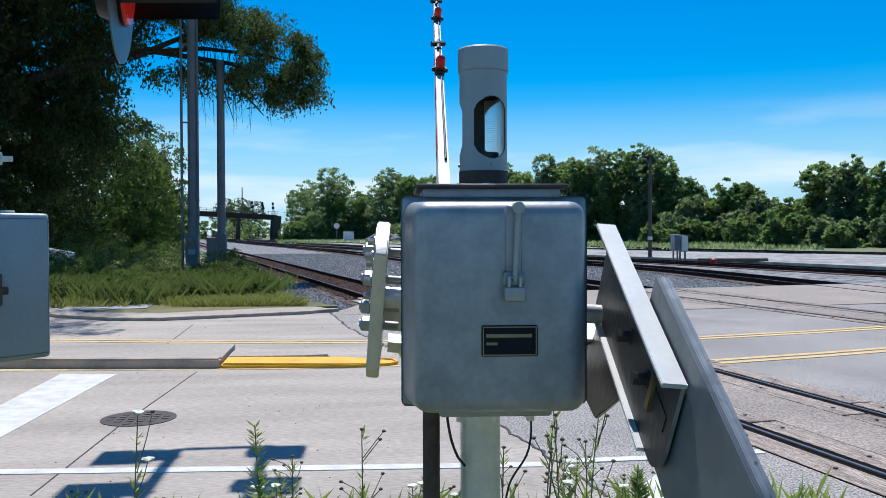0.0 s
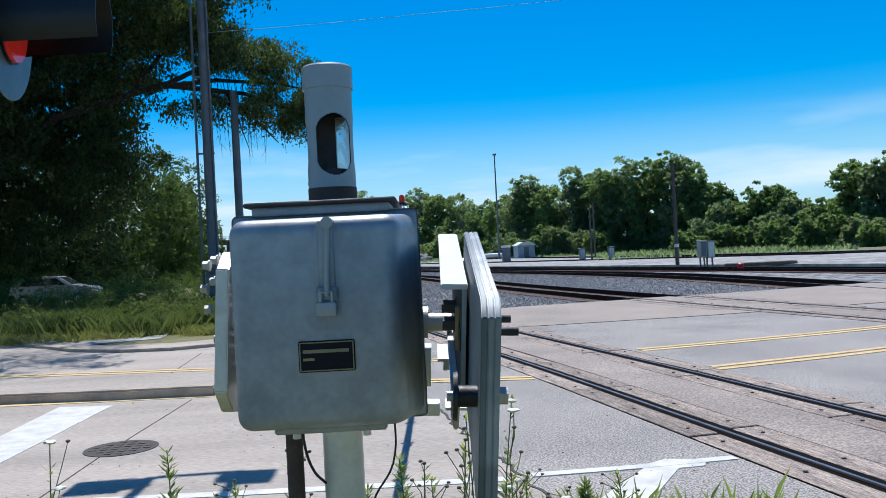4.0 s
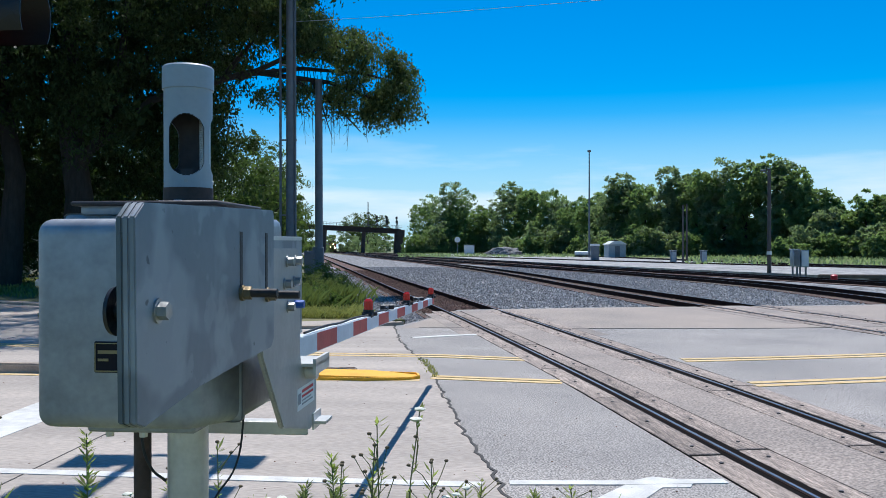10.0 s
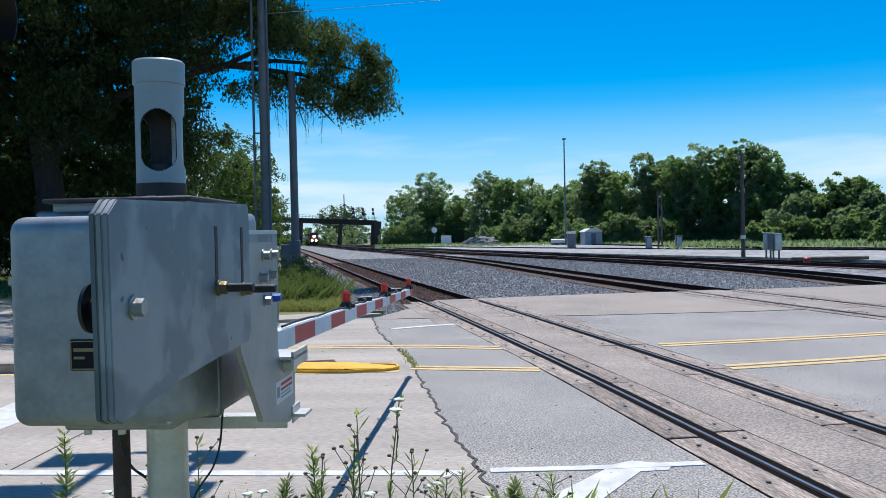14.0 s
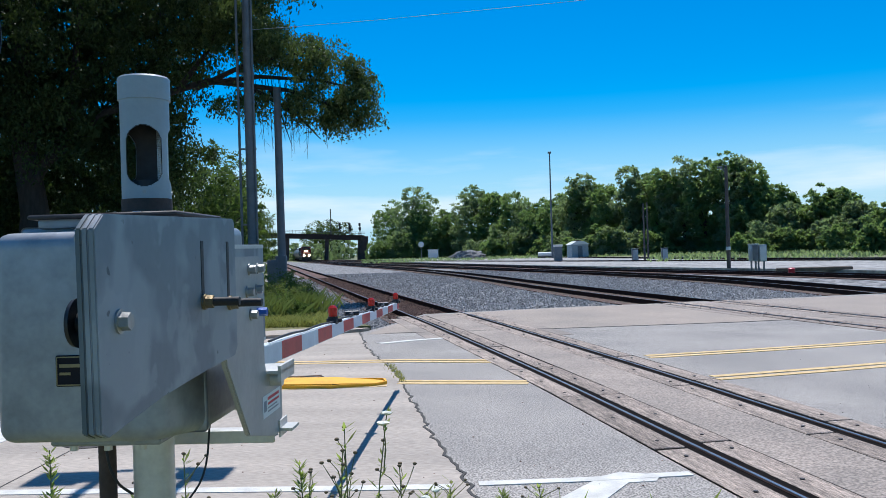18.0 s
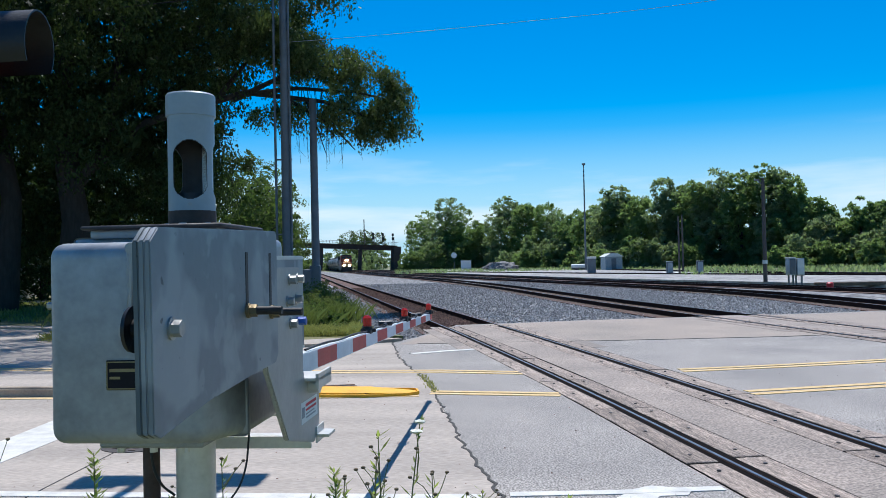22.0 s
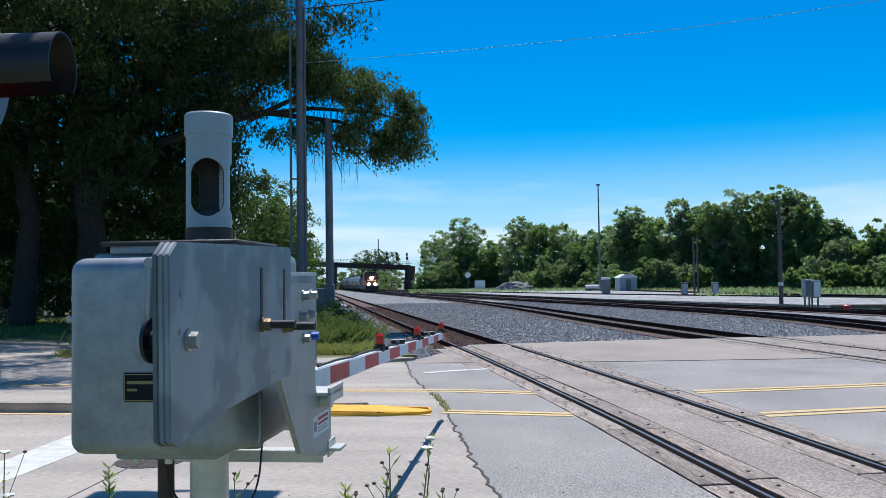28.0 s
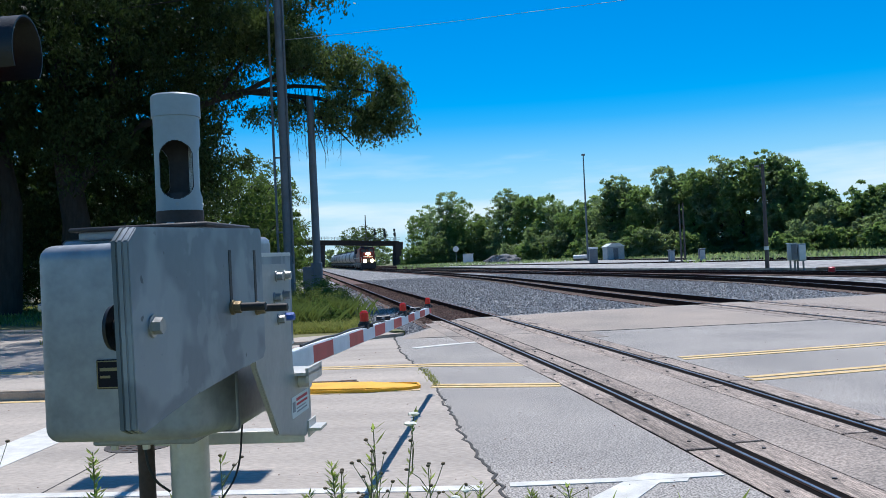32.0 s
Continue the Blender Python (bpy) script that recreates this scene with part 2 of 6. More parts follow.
SILVER = material("aluminium_paint", (0.29, 0.305, 0.325), 0.45, 0.35, vary=0.2, scale=3.5, fine=50, bump=0.08, tint=(0.34, 0.355, 0.37), speck=0.06, grain=14)
GALV = blotched("galvanised_plate", (0.2, 0.225, 0.25), (0.36, 0.385, 0.41))
# same zinc for the innermost plate, shade of its box side put into the colour
GALVDARK = blotched("shaded_galvanised_plate", (0.105, 0.13, 0.145), (0.155, 0.18, 0.195))
ZINC = material("bright_zinc", (0.62, 0.62, 0.60), 0.55, 0.1, vary=0.12, scale=6, fine=50, bump=0.05)
BRACKETALU = material("dull_aluminium", (0.40, 0.395, 0.385), 0.5, 0.4, vary=0.15, scale=7, fine=50, bump=0.08)
CAST = material("bare_aluminium", (0.62, 0.61, 0.58), 0.42, 0.55, vary=0.18, scale=7, fine=60, bump=0.1)
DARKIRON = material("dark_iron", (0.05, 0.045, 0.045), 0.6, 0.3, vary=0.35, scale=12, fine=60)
BROWNIRON = material("brown_iron", (0.10, 0.065, 0.05), 0.75, 0.2, vary=0.4, scale=10, fine=60)
BRASS = material("yellow_passivated_steel", (0.3, 0.23, 0.135), 0.4, 0.8, vary=0.2, scale=20)
STEELNUT = material("zinc_bolt", (0.4, 0.4, 0.39), 0.42, 0.85, vary=0.15, scale=20)
BLACK = material("black_paint", (0.012, 0.012, 0.014), 0.5, vary=0.3)
RUBBER = material("black_cable", (0.02, 0.02, 0.022), 0.6)
PLATEBLACK = material("nameplate_black", (0.012, 0.011, 0.016), 0.6, vary=0.2, spec=0.2)
GOLD = material("nameplate_gold", (0.26, 0.22, 0.12), 0.4, 0.5)
REDREFL = material("red_reflective", (0.55, 0.06, 0.05), 0.5, vary=0.15, scale=8)
WHITEREFL = material("white_reflective", (0.72, 0.76, 0.80), 0.45, vary=0.1, scale=8)
REDLENS = material("red_lens", (0.40, 0.015, 0.012), 0.2, vary=0.2, emit=((1, 0.03, 0.02), 0.03))
SIGNALRED = material("lit_red_signal_lens", (0.5, 0.02, 0.015), 0.2, vary=0.2, emit=((1, 0.05, 0.03), 0.12))
# black disc whose sky reflection is put into the blue-grey colour
DISC = material("sky_tinted_backing_disc", (0.11, 0.125, 0.14), 0.4, vary=0.25, scale=5)
BLUE = material("blue_cap", (0.03, 0.12, 0.5), 0.4)
STICKER = material("white_sticker", (0.75, 0.75, 0.74), 0.5, vary=0.05)
REDINK = material("red_ink", (0.6, 0.05, 0.06), 0.6)
GREYINK = material("grey_ink", (0.3, 0.3, 0.32), 0.6)
PIPEPAINT = material("grey_pipe_paint", (0.36, 0.40, 0.42), 0.5, 0.2, vary=0.10, scale=6, fine=60, bump=0.06)
POLEWOOD = material("grey_pole_wood", (0.10, 0.085, 0.08), 0.9, vary=0.3, scale=4, fine=30, stretch=(4, 4, 0.5))
POLESTEEL = material("grey_pole_steel", (0.16, 0.175, 0.19), 0.6, 0.3, vary=0.2, scale=3)
CABINET = material("grey_cabinet", (0.33, 0.37, 0.40), 0.5, 0.2, vary=0.15, scale=3)
CABWHITE = material("white_cabinet", (0.68, 0.69, 0.68), 0.5, vary=0.1, scale=3)
BRIDGE = material("dark_bridge_steel", (0.05, 0.034, 0.034), 0.8, vary=0.35, scale=0.6, fine=5)
PIER = material("bridge_pier_concrete", (0.085, 0.06, 0.055), 0.9, vary=0.3, scale=0.6, fine=5)
ORANGE = material("orange_loco_paint", (0.17, 0.018, 0.008), 0.5, vary=0.15, scale=1)
LOCOBLACK = material("black_loco_paint", (0.02, 0.02, 0.022), 0.6, vary=0.2, scale=1)
GLASS = material("dark_window_glass", (0.02, 0.025, 0.03), 0.08, vary=0.1, bump=0)
HEADLAMP = material("lit_headlamp", (1, 0.9, 0.6), 0.3, bump=0, emit=((1.0, 0.78, 0.36), 14.0))
TANK = material("grey_tank_paint", (0.16, 0.16, 0.165), 0.45, vary=0.3, scale=1)
SIDING = material("white_siding", (0.6, 0.6, 0.58), 0.8, vary=0.15, scale=1)
SHINGLE = material("dark_shingles", (0.08, 0.075, 0.075), 0.9, vary=0.3, scale=2)
DECK = material("porch_wood", (0.22, 0.19, 0.16), 0.9, vary=0.3, scale=4)
CARPAINT = material("pale_car_paint", (0.5, 0.52, 0.55), 0.25, 0.3, vary=0.05)
REDBUCKET = material("red_plastic", (0.5, 0.02, 0.03), 0.4, vary=0.15)


# ---- builders ----
def mesh_of(bm, name, mat, smooth=False):
    me = bpy.data.meshes.new(name)
    bm.to_mesh(me)
    bm.free()
    for m in mat if isinstance(mat, (list, tuple)) else [mat]:
        me.materials.append(m)
    if smooth:
        me.polygons.foreach_set("use_smooth", [True] * len(me.polygons))
        me.set_sharp_from_angle(angle=radians(38))
    return me


def part(name, bm, mat, parent=None, label="", smooth=True):
    ob = new(name, mesh_of(bm, name, mat, smooth) if isinstance(bm, bmesh.types.BMesh) else bm)
    if parent is not None:
        ob.parent = parent
    if label:
        ob["label"] = label
    return ob


def thing(name, m, label, category, group="", kind=""):
    ob = new(name)
    ob.empty_display_size = 0.2
    ob.matrix_world = m
    return tagged(ob, label, category, group, kind)


def bx(bm, x0, x1, y0, y1, z0, z1, bevel=0.0, seg=2, mat=0):
    n = len(bm.verts)
    made = bmesh.ops.create_cube(bm, size=1, matrix=Matrix.LocRotScale(((x0 + x1) / 2, (y0 + y1) / 2, (z0 + z1) / 2), None, (abs(x1 - x0), abs(y1 - y0), abs(z1 - z0))))
    faces = {f for v in made["verts"] for f in v.link_faces}
    for f in faces:
        f.material_index = mat
    if bevel:
        edges = list({e for v in made["verts"] for e in v.link_edges})
        bmesh.ops.bevel(bm, geom=edges, offset=bevel, segments=seg, affect="EDGES", profile=0.6)
    return bm


def cyl(bm, a, b, r0, r1=None, seg=16, mat=0, caps=True):
    a, b = Vector(a), Vector(b)
    d = b - a
    m = Matrix.Translation((a + b) / 2) @ d.to_track_quat("Z", "Y").to_matrix().to_4x4()
    made = bmesh.ops.create_cone(bm, cap_ends=caps, segments=seg, radius1=r0, radius2=r0 if r1 is None else r1, depth=d.length, matrix=m)
    for f in {f for v in made["verts"] for f in v.link_faces}:
        f.material_index = mat
    return bm


def prism(bm, outline, axis, lo, hi, bevel=0.0, mat=0):
    """A flat outline (pairs) pushed along an axis: x: pairs are y, z; z: pairs are x, y; y: pairs are x, z."""
    def at(p, k):
        return {"x": (k, p[0], p[1]), "y": (p[0], k, p[1]), "z": (p[0], p[1], k)}[axis]
    a = [bm.verts.new(at(p, lo)) for p in outline]
    b = [bm.verts.new(at(p, hi)) for p in outline]
    n = len(outline)
    fs = [bm.faces.new(a), bm.faces.new(b)] + [bm.faces.new((a[i], a[(i + 1) % n], b[(i + 1) % n], b[i])) for i in range(n)]
    for f in fs:
        f.material_index = mat
    bmesh.ops.recalc_face_normals(bm, faces=fs)
    if bevel:
        es = [e for e in {e for f in fs for e in f.edges} if e.calc_face_angle(0) > 0.4]
        bmesh.ops.bevel(bm, geom=es, offset=bevel, segments=2, affect="EDGES")
    return bm


def B():
    return bmesh.new()


def hexbolt(bm, at, axis, r=0.02, head=0.02, mat=0):
    at, axis = Vector(at), Vector(axis).normalized()
    cyl(bm, at, at + axis * 0.004, r * 1.35, seg=18, mat=mat)
    cyl(bm, at + axis * 0.004, at + axis * head, r, seg=6, mat=mat)
    return bm


def ribbon(points, width, z0, z1, name, mat, parent=None):
    """A strip of constant width along plan points, with thickness."""
    bm = B()
    rows = []
    for i, (x, y) in enumerate(points):
        p, q = points[max(0, i - 1)], points[min(len(points) - 1, i + 1)]
        d = Vector((q[0] - p[0], q[1] - p[1])).normalized()
        n = Vector((d.y, -d.x)) * width / 2
        rows.append([bm.verts.new((x + s * n.x, y + s * n.y, z)) for s, z in ((-1, z0), (-1, z1), (1, z1), (1, z0))])
    for a, b in zip(rows, rows[1:]):
        for k in range(4):
            bm.faces.new((a[k], a[(k + 1) % 4], b[(k + 1) % 4], b[k]))
    bm.faces.new(rows[0])
    bm.faces.new(rows[-1])
    bmesh.ops.recalc_face_normals(bm, faces=bm.faces)
    return part(name, bm, mat, parent, smooth=False)


def patch(name, outline, z0, z1, mat, label="", category="", kind="structure", parent=None):
    ob = part(name, prism(B(), outline, "z", z0, z1), mat, parent, smooth=False)
    if parent is None:
        tagged(ob, label, category, kind=kind)
    return ob


def curve_points(knots, step):
    """Points along a smooth line through the knots, at even steps of y."""
    ks = np.array(knots, float)
    y = np.arange(ks[0, 1], ks[-1, 1], step)
    d = np.gradient(ks[:, 0], ks[:, 1])
    out = []
    for v in y:
        i = min(len(ks) - 2, int(np.searchsorted(ks[:, 1], v, "right")) - 1)
        h = ks[i + 1, 1] - ks[i, 1]
        s = (v - ks[i, 1]) / h
        x = (2 * s**3 - 3 * s**2 + 1) * ks[i, 0] + (s**3 - 2 * s**2 + s) * h * d[i] + (3 * s**2 - 2 * s**3) * ks[i + 1, 0] + (s**3 - s**2) * h * d[i + 1]
        out.append((float(x), float(v)))
    return out


def line_x(knots, y):
    ks = np.array(knots, float)
    return float(np.interp(y, ks[:, 1], ks[:, 0]))


# ---- ground, road and tracks ----
ground = part("ground", prism(B(), [(-900, -120), (900, -120), (900, 1600), (-900, 1600)], "z", -1.0, -0.27), SOIL, smooth=False)
tagged(ground, "dry weedy ground with sparse grass", "ground", kind="structure")

TRACK_1 = [(3.84, -7), (2.68, 0), (2.05, 3.93), (0.45, 12.65), (-3.75, 33.4), (-18.4, 105), (-56.0, 290), (-108, 545)]
TRACK_2 = [(11.6, -7), (10.2, 3), (8.2, 13.6), (6.1, 26), (2.1, 55), (-21.1, 165), (-46.9, 290), (-109, 560)]
TRACK_3 = [(13.9, -7), (14.2, 16), (14.2, 25), (13.9, 33), (11.6, 47), (4.5, 76), (-14.5, 150), (-43.6, 290), (-104, 560)]
TRACK_4 = [(26, -7), (22.5, 25), (19.0, 40), (14.2, 56), (4.0, 100), (-11.0, 160), (-40.0, 290), (-98, 560)]
TRACK_5 = [(46, 50), (36, 66), (20, 100), (2, 150), (-36, 290)]

CRACK_LINE = [(0.02, -1.4), (-0.12, -0.48), (-0.33, 0.79), (-0.68, 3.46), (-0.84, 4.73), (-1.03, 5.97), (-1.5, 8.17), (-2.05, 11.94)]
# concrete street up to the crack, asphalt crossing beyond it
left_edge = CRACK_LINE
patch("road", left_edge + [(-2.0, 12.0), (-5.4, 10.95), (-7.6, 11.95), (-10, 14.7), (-13, 18.5), (-17, 20.3), (-60, 30), (-60, -3.5), (0.1, -1.5)], -0.5, 0.0, CONCRETE, "pale concrete street with joints and cracks", "road")
patch("road_asphalt", [(x + 0.004, y) for x, y in left_edge[::-1]] + [(0.1, -1.5), (0.6, -2.2), (40, 3.5), (60, 7.0), (60, 27), (25, 22.2), (8.74, 18.67), (3.73, 18.0), (-0.7, 16.9), (-1.6, 13.2)], -0.5, -0.002, ASPHALT, "worn grey asphalt of the level crossing", "road")
patch("road_patch", [(-1.86, 11.5), (2.6, 11.45), (6.2, 11.6), (20, 14.0), (20, 20.2), (8.74, 18.5), (3.73, 17.85), (-0.55, 16.75), (-1.5, 13.2)], -0.1, 0.0, PATCH, "lighter patched asphalt strip", "road")
ribbon([(-1.46, 11.55), (2.63, 11.45), (6.23, 11.61), (14, 12.9)], 0.05, -0.02, 0.006, "pavement_joint", CRACK)
tagged(bpy.data.objects["pavement_joint"], "dark tarred pavement joint", "joint", kind="structure")
rng = random.Random(3)
jag = [(x + rng.uniform(-0.035, 0.035), y) for x, y in curve_points(CRACK_LINE, 0.12)]
tagged(ribbon(jag, 0.026, -0.02, 0.005, "road_crack", CRACK), "jagged dark crack with grass in it", "crack", kind="structure")
for pts in ([(-3.55, 4.16), (-3.66, 2.2), (-3.72, 1.07), (-3.76, -0.9)], [(-9.5, 4.9), (-9.7, -1.2)], [(-4.6, 9.9), (-4.45, 6.1)], [(-9.2, 9.6), (-9.0, 6.6)]):
    tagged(ribbon(pts, 0.014, -0.02, 0.003, "slab_joint", CRACK), "thin joint between concrete slabs", "joint", kind="structure")

# raised median with a yellow nose
isl = thing("median_island", Matrix(), "raised concrete median with a yellow painted nose", "median", kind="structure")
part("kerb", prism(B(), [(-40, 7.2), (-6.4, 4.78), (-4.8, 4.52), (-3.3, 4.36), (-3.3, 4.54), (-4.8, 4.7), (-6.4, 4.96), (-40, 7.4)], "z", -0.1, 0.13, 0.025), KERB, isl)
part("top_slab", prism(B(), [(-40, 7.405), (-6.4, 4.965), (-4.8, 4.705), (-3.3, 4.545), (-3.3, 5.9), (-5.8, 6.25), (-40, 8.9)], "z", -0.1, 0.12), CONCRETE, isl)
nose = B()
prism(nose, [(-3.295, 4.36), (-1.71, 4.2), (-1.15, 4.27), (-1.0, 4.42), (-1.05, 4.72), (-1.71, 4.86), (-3.295, 4.98)], "z", -0.1, 0.07, 0.028)
for v in nose.verts:
    if v.co.z > 0.05 and v.co.x > -1.9:
        v.co.z *= max(0.25, (-0.85 - v.co.x) / 1.05)
part("yellow_nose", nose, YELLOW, isl, "bright yellow painted kerb nose")
part("nose_fill", prism(B(), [(-3.295, 4.985), (-2.2, 4.93), (-1.9, 5.0), (-2.3, 5.4), (-3.295, 5.9)], "z", -0.1, 0.07, 0.02), CONCRETE, isl)
# yellow and white lines
def painted(name, pts, width, mat, label):
    tagged(ribbon(pts, width, -0.01, 0.006, name, mat), label, "road line", kind="structure")


for off in (-0.12, 0.12):
    painted("yellow_line", [(-9, 8.2 + off), (-2.68, 6.95 + off), (-0.8, 6.78 + off), (0.5, 6.4 + off)], 0.13, YLINE, "worn yellow road line")
    painted("yellow_line", [(-0.86, 4.56 + off * 0.8), (0.83, 4.2 + off * 0.8)], 0.13, YLINE, "worn yellow road line")
    painted("yellow_line", [(2.92, 6.36 + off), (4.47, 6.66 + off), (6.12, 7.05 + off), (12, 8.7 + off)], 0.14, YLINE, "worn yellow road line")
    painted("yellow_line", [(3.22, 4.07 + off), (3.97, 4.26 + off), (4.94, 4.5 + off), (10, 6.0 + off)], 0.14, YLINE, "worn yellow road line")
painted("yellow_line", [(-40, 6.95), (-6.3, 4.62), (-2.58, 4.26), (-1.0, 4.28)], 0.13, YLINE, "worn yellow line along the kerb")
painted("white_line", [(-12, 0.3), (-4.1, -0.3), (-1.5, -0.5), (-0.24, -0.58)], 0.13, WHITE, "white edge line")
painted("white_line", [(-0.04, -0.52), (0.8, -0.5), (1.56, -0.43)], 0.11, WHITE, "white edge line")
painted("white_line", [(-1.45, 9.5), (-0.9, 9.85), (0.0, 10.25)], 0.2, WHITE, "short white line")
patch("crosswalk_bar", [(-5.2, 4.2), (-4.5, 4.08), (-4.62, 0.5), (-4.9, -1.0), (-5.6, -1.0), (-5.15, 1.6)], -0.01, 0.005, WHITE, "broad white crosswalk bar on concrete", "road marking")
patch("white_arrow", [(-0.1, -1.75), (0.9, -0.42), (1.04, -0.33), (1.33, -0.44), (1.26, -0.6), (1.05, -0.62), (0.35, -1.75)], -0.01, 0.0045, WHITE, "broad white road marking beside the track", "road marking")
# far kerb and footway
tagged(ribbon([(-50, 27.6), (-17, 20.1), (-13, 18.2), (-10, 14.5), (-7.6, 11.7), (-6.4, 10.95), (-5.4, 10.75), (-2.6, 11.75), (-1.9, 12.35)], 0.16, -0.1, 0.065, "far_kerb", KERB), "low concrete kerb of the far lane", "kerb", kind="structure")
patch("far_pavement", [(-50, 27.7), (-17, 20.2), (-13, 18.3), (-10, 14.6), (-7.6, 11.8), (-6.4, 11.05), (-5.4, 10.84), (-2.6, 11.84), (-2.0, 12.4), (-2.4, 13.0), (-3.25, 12.9), (-5.6, 11.9), (-7.3, 12.4), (-9.6, 15.0), (-12.8, 18.9), (-17, 20.7), (-50, 28.2)], -0.2, 0.05, CONCRETE, "narrow concrete footway along the far kerb", "pavement")
patch("verge", [(-1.9, 13.2), (-2.8, 13.05), (-5.6, 12.0), (-7.2, 12.5), (-9.5, 15.1), (-12.7, 19.0), (-17, 20.8), (-50, 28.3), (-70, 33), (-70, 60), (-16, 60), (-8.7, 33), (-5.2, 22), (-2.4, 14.4)], -0.4, 0.04, LAWN, "mown grass verge below the trees", "grass")
patch("side_path", [(-13.5, 60), (-11.4, 60), (-6.9, 22), (-6.2, 13.2), (-8.0, 12.6)], -0.1, 0.055, PALE, "pale gravel path past the poles", "path")
patch("far_path", [(-60, 40), (-17, 39), (-16.5, 42), (-60, 44)], -0.1, 0.055, PALE, "pale drive beyond the lawn", "path")
patch("near_verge", [(-60, -3.6), (0.1, -1.56), (0.6, -2.25), (40, 3.4), (60, 3.4), (60, -60), (-60, -60)], -0.4, 0.03, SOIL, "dry weedy verge", "verge")
patch("yard_gravel", [(-20, 235), (2, 122), (13, 78), (23, 48), (27, 33), (60, 33), (60, 52), (36, 62), (30, 95), (22, 170), (0, 240)], -0.3, -0.1, PALE, "pale gravel yard beside the tracks", "gravel")
mh = thing("manhole", pose(-3.62, 1.45, 0), "dark round cast-iron manhole cover", "manhole")
part("cover", cyl(B(), (0, 0, -0.03), (0, 0, 0.006), 0.34, seg=40), DARKIRON, mh)
for i in range(6):
    for j in range(6):
        x, y = (i - 2.5) * 0.1, (j - 2.5) * 0.1
        if x * x + y * y < 0.075:
            part("stud", bx(B(), x - 0.03, x + 0.03, y - 0.02, y + 0.02, 0, 0.011), BROWNIRON, mh, smooth=False)


# ballast beds and rails
def track(name, knots, y0, y1):
    pts = [p for p in curve_points(knots, 1.0) if y0 <= p[1] <= y1]
    t = thing(name, Matrix(), "rusty railway track with polished rail heads on ballast", "railway track", "tracks", kind="structure")
    ribbon(pts, 2.75, -0.5, -0.15, "bed", RUSTY_BED, t)
    for s in (-0.7525, 0.7525):
        rail = []
        for i, (x, y) in enumerate(pts):
            p, q = pts[max(0, i - 1)], pts[min(len(pts) - 1, i + 1)]
            d = Vector((q[0] - p[0], q[1] - p[1])).normalized()
            rail.append((x + s * d.y, y - s * d.x))
        r = ribbon(rail, 0.072, -0.16, 0.009, "rail", RAIL_SIDE, t)
        ribbon(rail, 0.026, -0.03, 0.014, "rail_head", RAIL_TOP, r)
        ribbon(rail, 0.14, -0.18, -0.135, "rail_foot", RAIL_SIDE, r)
    return t, pts


t1, p1 = track("railway_track", TRACK_1, -7, 540)
t2, p2 = track("railway_track", TRACK_2, -7, 550)
t3, p3 = track("railway_track", TRACK_3, -7, 550)
t4, p4 = track("railway_track", TRACK_4, -7, 550)
t5, p5 = track("railway_track", TRACK_5, 50, 288)
t6, p6 = track("railway_track", [(64, 30), (42, 62), (31.7, 100), (29, 123), (22, 190)], 31, 185)
bed = prism(B(), [(-1.3, 14.2), (-0.6, 17.0), (3.7, 18.1), (8.7, 18.75), (25, 22.4), (40, 24.6), (24, 33), (20, 42), (8, 66), (-8, 110), (-34, 215), (-52, 290), (-100, 545), (-114, 545), (-62, 290), (-22, 110), (-8.6, 50), (-6.0, 33), (-2.6, 16.5)], "z", -0.5, -0.19)
tagged(part("ballast", bed, BALLAST_BED, smooth=False), "broad grey crushed-stone ballast between the tracks", "ballast", kind="structure")


def stones(name, n, region, mat, size, label, seed, z=-0.19):
    """Loose angular stones scattered over a region of the plan given as a test."""
    r = np.random.RandomState(seed)
    (x0, x1, y0, y1), test = region
    base = np.array([(-1, -1, -0.4), (1, -0.8, -0.5), (0.7, 1, -0.4), (-0.9, 0.8, -0.5), (-0.3, -0.2, 0.8), (0.5, 0.3, 0.6)])
    tri = [(0, 1, 4), (1, 5, 4), (1, 2, 5), (2, 3, 4), (2, 4, 5), (3, 0, 4)]
    vs, fs, got = [], [], 0
    while got < n:
        u = r.rand()
        y = y0 * (y1 / y0) ** u
        x = r.uniform(x0, x1)
        if not test(x, y):
            continue
        s, a = size * r.uniform(0.6, 1.3) * (1 + y / 60), r.uniform(0, 6.28)
        c, q = math.cos(a), math.sin(a)
        v = base * (s * r.uniform(0.7, 1.2, 3))
        v = np.stack([v[:, 0] * c - v[:, 1] * q + x, v[:, 0] * q + v[:, 1] * c + y, v[:, 2] + z + 0.3 * s], 1)
        k = len(vs) * 6
        vs.append(v)
        fs += [tuple(i + k for i in t) for t in tri]
        got += 1
    me = bpy.data.meshes.new(name)
    me.from_pydata(np.concatenate(vs).tolist(), [], fs)
    me.materials.append(mat)
    return tagged(new(name, me), label, "ballast", kind="stuff")


def between(x, y):
    return line_x(TRACK_1, y) + 1.2 < x < line_x(TRACK_2, y) - 1.2 and y > 17.4 + 0.18 * (x - 1) or line_x(TRACK_2, y) + 1.2 < x < line_x(TRACK_3, y) - 1.0 and y > 19.6


stones("ballast_stones", 26000, ((-12, 14, 16.5, 75), between), BALLAST, 0.028, "grey crushed ballast stones", 5)
stones("shoulder_stones", 5000, ((-12, 0.5, 14.5, 60), lambda x, y: line_x(TRACK_1, y) - 2.7 < x < line_x(TRACK_1, y) - 1.1), BALLAST, 0.034, "dark ballast shoulder stones", 6)
